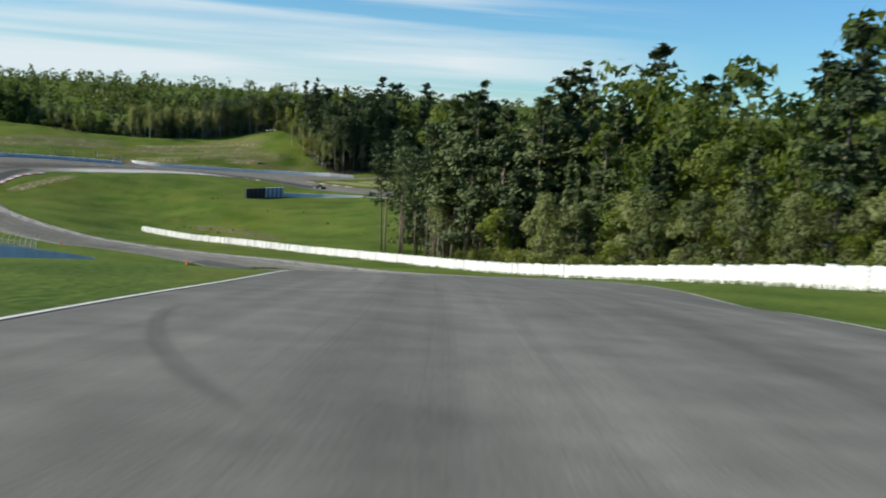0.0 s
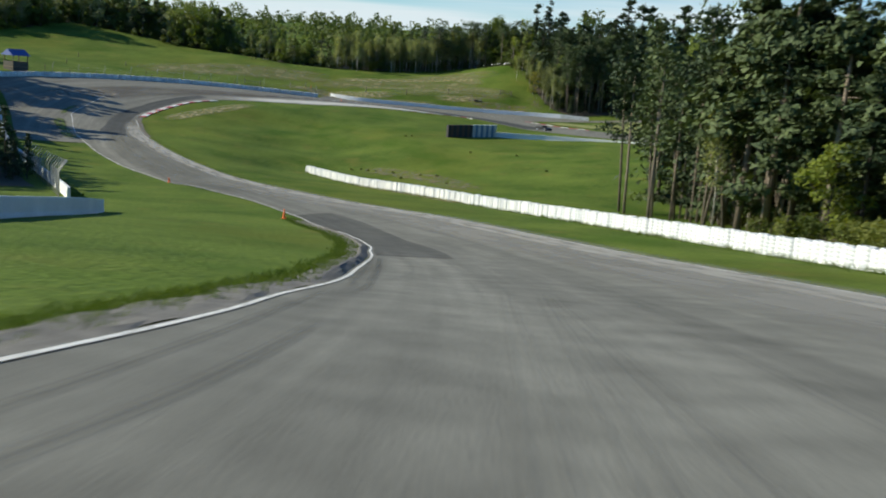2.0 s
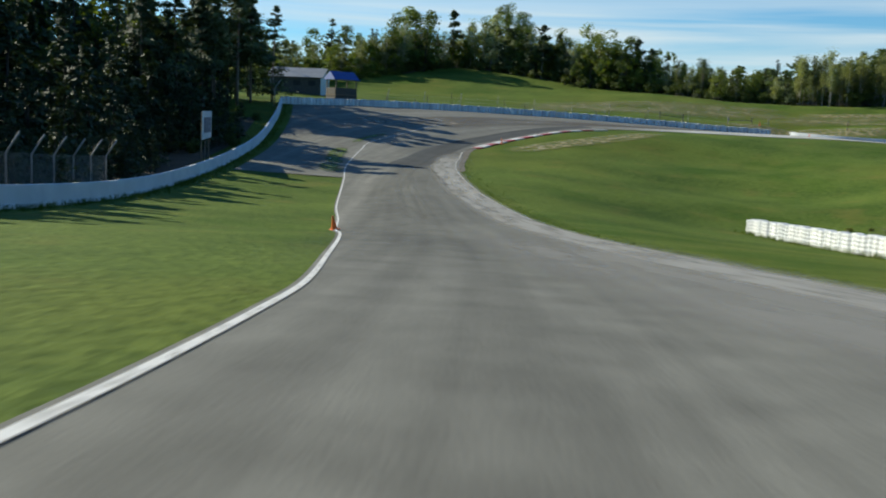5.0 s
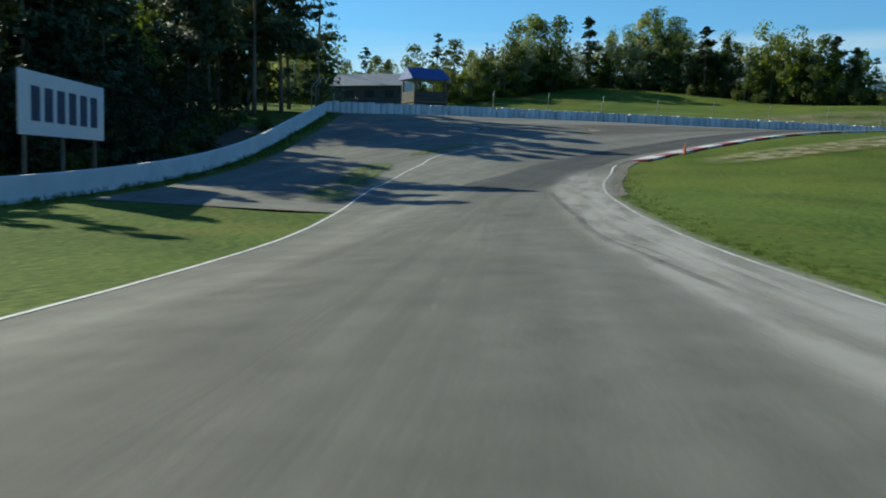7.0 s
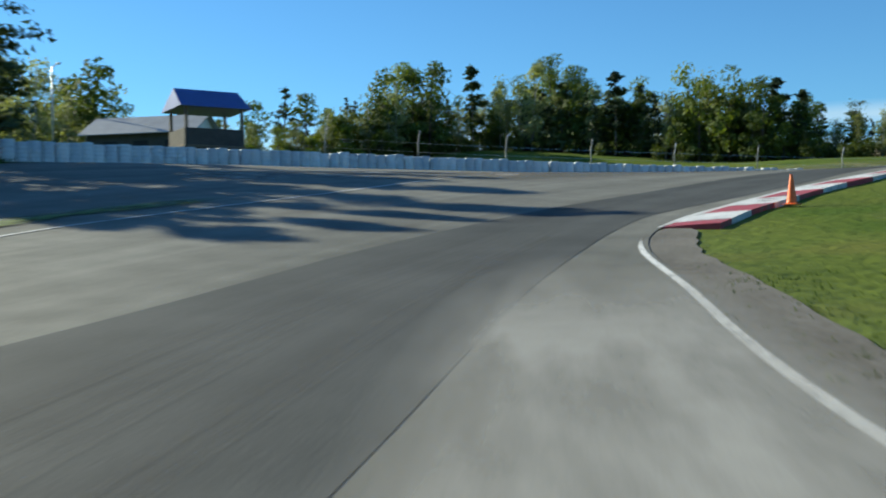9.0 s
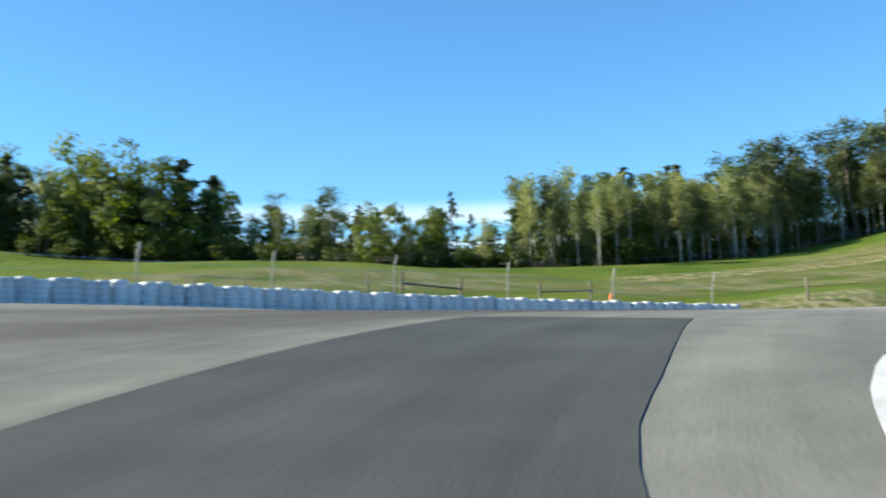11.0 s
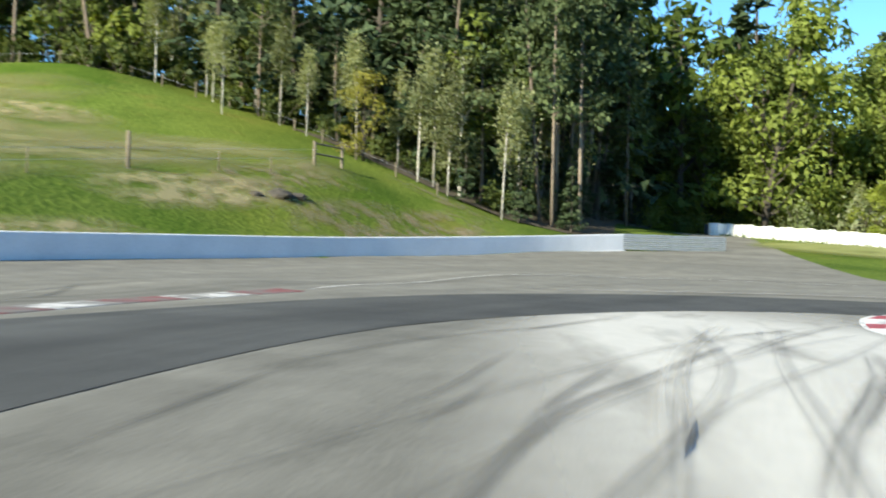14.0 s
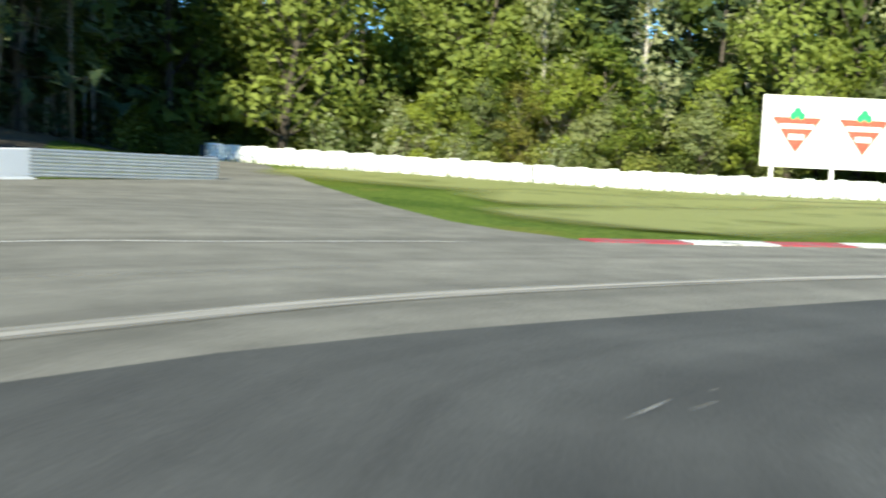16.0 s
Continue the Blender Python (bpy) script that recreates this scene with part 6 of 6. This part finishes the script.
# ---- billboard behind the east barrier ----
def billboard():
    a, b = Vector((7.0, 299.3)), Vector((11.5, 286.5))
    d = b - a
    z = -17.45
    ob = thing("billboard", Matrix.Translation((a.x, a.y, z)) @ Matrix.Rotation(math.atan2(d.y, d.x), 4, "Z"), "large white billboard with red triangle and green leaf emblems", "billboard")
    n = d.length
    white = material("billboard_white", (0.78, 0.78, 0.77), (0.86, 0.86, 0.85), 0.5, 6, 0.5, 0)
    red = material("billboard_red", (0.62, 0.05, 0.03), (0.72, 0.09, 0.05), 1, 8, 0.5, 0)
    green = material("billboard_green", (0.01, 0.25, 0.09), (0.02, 0.32, 0.13), 1, 8, 0.5, 0)
    part("panel", (*bevel_box(0, n, -0.06, 0.06, 0.12, 4.95, 0.015), white), ob)
    for x in (0.8, n * 0.36, n * 0.68, n - 0.7):
        part("leg", (*bevel_box(x - 0.12, x + 0.12, -0.05, 0.12, -2.4, 0.14), white), ob, "white steel leg")
    for k in range(3):
        x = 2.3 + k * 4.5
        y = -0.068
        e = 1.22
        part("emblem", ([(x - 1.4 * e, y, 3.5), (x + 1.4 * e, y, 3.5), (x, y, 3.5 - 2.0 * e), (x - 1.4 * e, y - 0.004, 3.5)], [(0, 2, 1)], red), ob, "red triangle")
        part("emblem_bar", (*box(x - 0.95 * e, x + 0.95 * e, y - 0.008, y - 0.004, 3.5 - 0.63 * e, 3.5 - 0.37 * e), white), ob, "white bar")
        part("emblem_bar", (*box(x - 0.42 * e, x + 0.42 * e, y - 0.008, y - 0.004, 3.5 - 1.23 * e, 3.5 - 0.93 * e), white), ob, "white bar")
        for px, pz, r in ((-0.27, 3.6, 0.27), (0.27, 3.6, 0.27), (0, 3.88, 0.29)):
            ring = [(x + px + r * math.cos(t * math.pi / 8), y - 0.010 - px * 0.004, pz + r * math.sin(t * math.pi / 8)) for t in range(16)]
            part("leaf_emblem", (ring, [tuple(range(16))], green), ob, "green leaf shape")


billboard()


# ---- sign board on posts behind the left wall ----
def sign_board():
    a, b = Vector((-107.5, 190.8)), Vector((-115.3, 197.8))
    d = b - a
    n = d.length
    z = -22.0
    ob = thing("sign_board", Matrix.Translation((a.x, a.y, z)) @ Matrix.Rotation(math.atan2(d.y, d.x), 4, "Z"), "long white sign board with dark blue bars on posts", "sign")
    white = material("sign_white", (0.66, 0.68, 0.70), (0.78, 0.79, 0.80), 0.8, 9, 0.5, 0.05)
    navy = material("sign_navy", (0.012, 0.018, 0.06), (0.02, 0.03, 0.09), 1, 9, 0.5, 0)
    part("panel", (*bevel_box(0, n, -0.05, 0.05, 0, 2.65, 0.015), white), ob)
    for x in (0.9, n * 0.5, n - 0.9):
        part("post", (*bevel_box(x - 0.08, x + 0.08, 0.06, 0.22, -2.6, 2.6), M_WOOD), ob, "dark wooden post")
    for x0, x1, z0, z1 in [(1.2 + 1.45 * k, 2.15 + 1.45 * k, 0.6, 2.05) for k in range(6)]:
        for y in (-0.062, 0.052):
            part("bar", (*box(x0, x1, y, y + 0.01, z0, z1), navy), ob, "dark blue bar")


sign_board()


# ---- shed, marshal's tower and lamp ----
def shed():
    z = -15.2
    ob = thing("shed", Matrix.Translation((-170.6, 253.4, z)) @ Matrix.Rotation(radians(28), 4, "Z"), "long low grey boarded shed with a sheet-metal roof", "shed")
    L, W, H = 9.5, 5.0, 2.6
    # shade on the long sides is in their dark colour; gables are pale
    for y0 in (0, W - 0.15):
        part("wall", (*bevel_box(0, L, y0, y0 + 0.15, -0.6, H), M_SHED_SHADE), ob)
    for x0, h2 in ((0, H), (L - 0.15, H)):
        v = [(x0, 0, -0.6), (x0, W, -0.6), (x0, W, h2), (x0, W / 2, h2 + 1.5), (x0, 0, h2)]
        v += [(x + 0.15, y, q) for x, y, q in v]
        f = [(0, 1, 2, 3, 4), (9, 8, 7, 6, 5)] + [(k, (k + 1) % 5 + 0, (k + 1) % 5 + 5, k + 5) for k in range(5)]
        part("gable", (v, f, M_WALL), ob, "pale gable end, lighter than the sides")
    for s in (0, 1):
        y0, y1 = (-0.4, W / 2) if s == 0 else (W + 0.4, W / 2)
        v = [(-0.5, y0, H - 0.18), (L + 0.5, y0, H - 0.18), (L + 0.5, y1, H + 1.55), (-0.5, y1, H + 1.55)]
        v += [(x, y, q + 0.08) for x, y, q in v]
        part("roof", (v, [(3, 2, 1, 0), (4, 5, 6, 7), (0, 1, 5, 4), (1, 2, 6, 5), (2, 3, 7, 6), (3, 0, 4, 7)], M_ROOF), ob)
    for k in range(3):
        part("window", (*box(1.6 + k * 2.8, 2.9 + k * 2.8, -0.012, 0.0, 1.0, 1.9), M_RUBBER), ob, "dark window opening")


shed()


def tower():
    ob = thing("marshal_tower", Matrix.Translation((-146.9, 246.6, -16.9)) @ Matrix.Rotation(radians(72), 4, "Z"), "small wooden lookout tower with a blue sheet roof", "tower")
    w, t, h = 3.6, 3.2, 3.4
    for x in (0, w):
        for y in (0, t):
            part("post", (*bevel_box(x - 0.09, x + 0.09, y - 0.09, y + 0.09, -0.5, h), M_WOOD), ob)
    part("platform", (*bevel_box(-0.2, w + 0.2, -0.2, t + 0.2, 0.9, 1.05), M_WOOD), ob)
    for q in ((-0.1, w + 0.1, -0.12, -0.06), (-0.1, w + 0.1, t + 0.06, t + 0.12)):
        part("side_panel", (*bevel_box(q[0], q[1], q[2], q[3], -0.2, 2.1), M_BOARDS2), ob)
    for x0 in (-0.12, w + 0.06):
        part("side_panel", (*bevel_box(x0, x0 + 0.06, -0.1, t + 0.1, -0.2, 2.1), M_BOARDS2), ob)
    v = [(-0.5, -0.5, h), (w + 0.5, -0.5, h), (w + 0.3, t / 2, h + 1.35), (-0.3, t / 2, h + 1.35), (-0.5, t + 0.5, h), (w + 0.5, t + 0.5, h)]
    part("roof", (v, [(0, 1, 2, 3), (4, 3, 2, 5), (0, 3, 4), (1, 5, 2), (0, 4, 5, 1)], M_BLUE), ob, "dark blue sheet roof")


M_BOARDS2 = material("dark_boards", (0.05, 0.045, 0.04), (0.11, 0.10, 0.09), 2, 30, 0.85, 0.2)
tower()


def lamp_post(x, y, h):
    ob = thing("lamp_post", Matrix.Translation(at(x, y)), "tall grey lamp post on the bank", "lamp post")
    part("pole", (*tube([(0, 0, -0.4), (0, 0, h * 0.6), (0, 0, h)], [0.11, 0.09, 0.07], 8), M_STEEL, True), ob)
    part("arm", (*tube([(0, 0, h - 0.1), (0.9, 0, h + 0.15)], 0.04, 6), M_STEEL), ob)
    part("lamp_head", (*bevel_box(0.8, 1.4, -0.14, 0.14, h + 0.08, h + 0.22), M_STEEL), ob)


lamp_post(-178.3, 254.7, 9.0)


def picnic_table(x, y, turn):
    ob = thing("picnic_table", Matrix.Translation(at(x, y)) @ Matrix.Rotation(turn, 4, "Z"), "dark weathered wooden picnic table on the grass", "picnic table", "tables on the meadow")
    part("tabletop", (*bevel_box(-0.95, 0.95, -0.38, 0.38, 0.7, 0.76), M_WOOD), ob)
    for s in (-1, 1):
        part("bench", (*bevel_box(-0.95, 0.95, s * 0.68 - 0.14, s * 0.68 + 0.14, 0.42, 0.47), M_WOOD), ob)
        part("leg", (*merge(tube([(s * 0.65, -0.75, -0.05), (s * 0.65, -0.2, 0.72)], 0.045, 5), tube([(s * 0.65, 0.75, -0.05), (s * 0.65, 0.2, 0.72)], 0.045, 5), tube([(s * 0.65, -0.75, 0.4), (s * 0.65, 0.75, 0.4)], 0.04, 5)), M_WOOD), ob)


picnic_table(-129.5, 341.5, 0.4)
picnic_table(-125.5, 343.5, 0.1)
picnic_table(-133, 340.5, 0.7)


# tufts of longer grass where the mower does not reach
def tufts(name, lines, per_metre, spread_to, tall, seed, label):
    r = np.random.default_rng(seed)
    base = []
    for line, side in lines:
        p = curve(line, 0.5)[:, :2]
        n = normals(p)
        m = int(len(p) * 0.5 * per_metre)
        k = r.integers(0, len(p), m)
        d = side + np.abs(r.normal(0, 1, m)) * spread_to * np.sign(side if side else 1)
        base.append(p[k] + n[k] * d[:, None] + r.normal(0, 0.2, (m, 2)))
    q = np.vstack(base)
    z = height(q[:, 0], q[:, 1])
    vs, fs = [], []
    for b in range(6):
        a = r.uniform(0, 6.28, len(q))
        h = tall * r.uniform(0.4, 1.2, len(q))
        o = q + r.normal(0, 0.07, q.shape)
        w = 0.014
        lean = h[:, None] * np.c_[np.cos(a), np.sin(a)] * r.uniform(0.1, 0.7, len(q))[:, None]
        side = np.c_[-np.sin(a), np.cos(a)] * w
        i = sum(len(v) for v in vs)
        vs += [np.c_[o + side, z], np.c_[o - side, z], np.c_[o + lean * 0.5, z + h * 0.7], np.c_[o + lean, z + h]]
        m = len(q)
        fs += [(i + t, i + m + t, i + 2 * m + t) for t in range(m)] + [(i + 2 * m + t, i + m + t, i + 3 * m + t) for t in range(m)]
    tagged(new(name, mesh_from(name, np.vstack(vs).tolist(), fs, M_BLADE)), label, "grass", "", "stuff")


M_BLADE = leafy("grass_blades", (0.042, 0.080, 0.008), (0.14, 0.185, 0.025), 0.3)
ragged = [tuple(q) for q in along(LEFT, (-5, 36), (-31, 127.8))[::4]]
tufts("grass_tufts", [(ragged, 0.98), (ragged, 1.15), (ragged, 0.72)], 20, 0.16, 0.13, 5, "ragged tufts of grass along the broken asphalt edge")
tufts("grass_tufts", [([tuple(q[:2]) for q in TYRES_RIGHT[2:]], 0.55), ([tuple(q[:2]) for q in WALL_LEFT_FAR], -0.4), ([tuple(q[:2]) for q in TYRES_EAST], -0.5), ([tuple(q[:2]) for q in WALL_NORTH], 0.5)], 8, 0.5, 0.28, 6, "long grass at the foot of the barriers")
verge = [tuple(q) for q in along(RIGHT, (9, 57), (-103, 224.5))[::5]]
tufts("grass_tufts", [(verge, -0.2)], 14, 0.8, 0.07, 7, "short grass along the edges of the track")


# dark flattened lumps stand in for an earth hole and its shade
def rock(x, y, s, seed):
    bm = bmesh.new()
    bmesh.ops.create_icosphere(bm, subdivisions=2, radius=s)
    for v in bm.verts:
        v.co *= 1 + 0.35 * noise.noise(v.co * 1.3 / s + Vector((seed, 0, 0)))
        v.co.z *= 0.42
    me = bpy.data.meshes.new("rock")
    bm.to_mesh(me)
    bm.free()
    me.materials.append(M_HOLE)
    ob = tagged(new("rock", me), "dark lump standing in for a shaded hole in the hillside", "rock", "rocks on the hillside")
    ob.matrix_basis = Matrix.Translation(at(x, y, -s * 0.02))


M_HOLE = material("hole_shade", (0.022, 0.02, 0.017), (0.085, 0.075, 0.06), 2, 14, 0.95, 0.5)
rock(-59.6, 325.6, 0.75, 1)
rock(-58.3, 325.9, 0.55, 2)
rock(-61.2, 325.2, 0.4, 3)
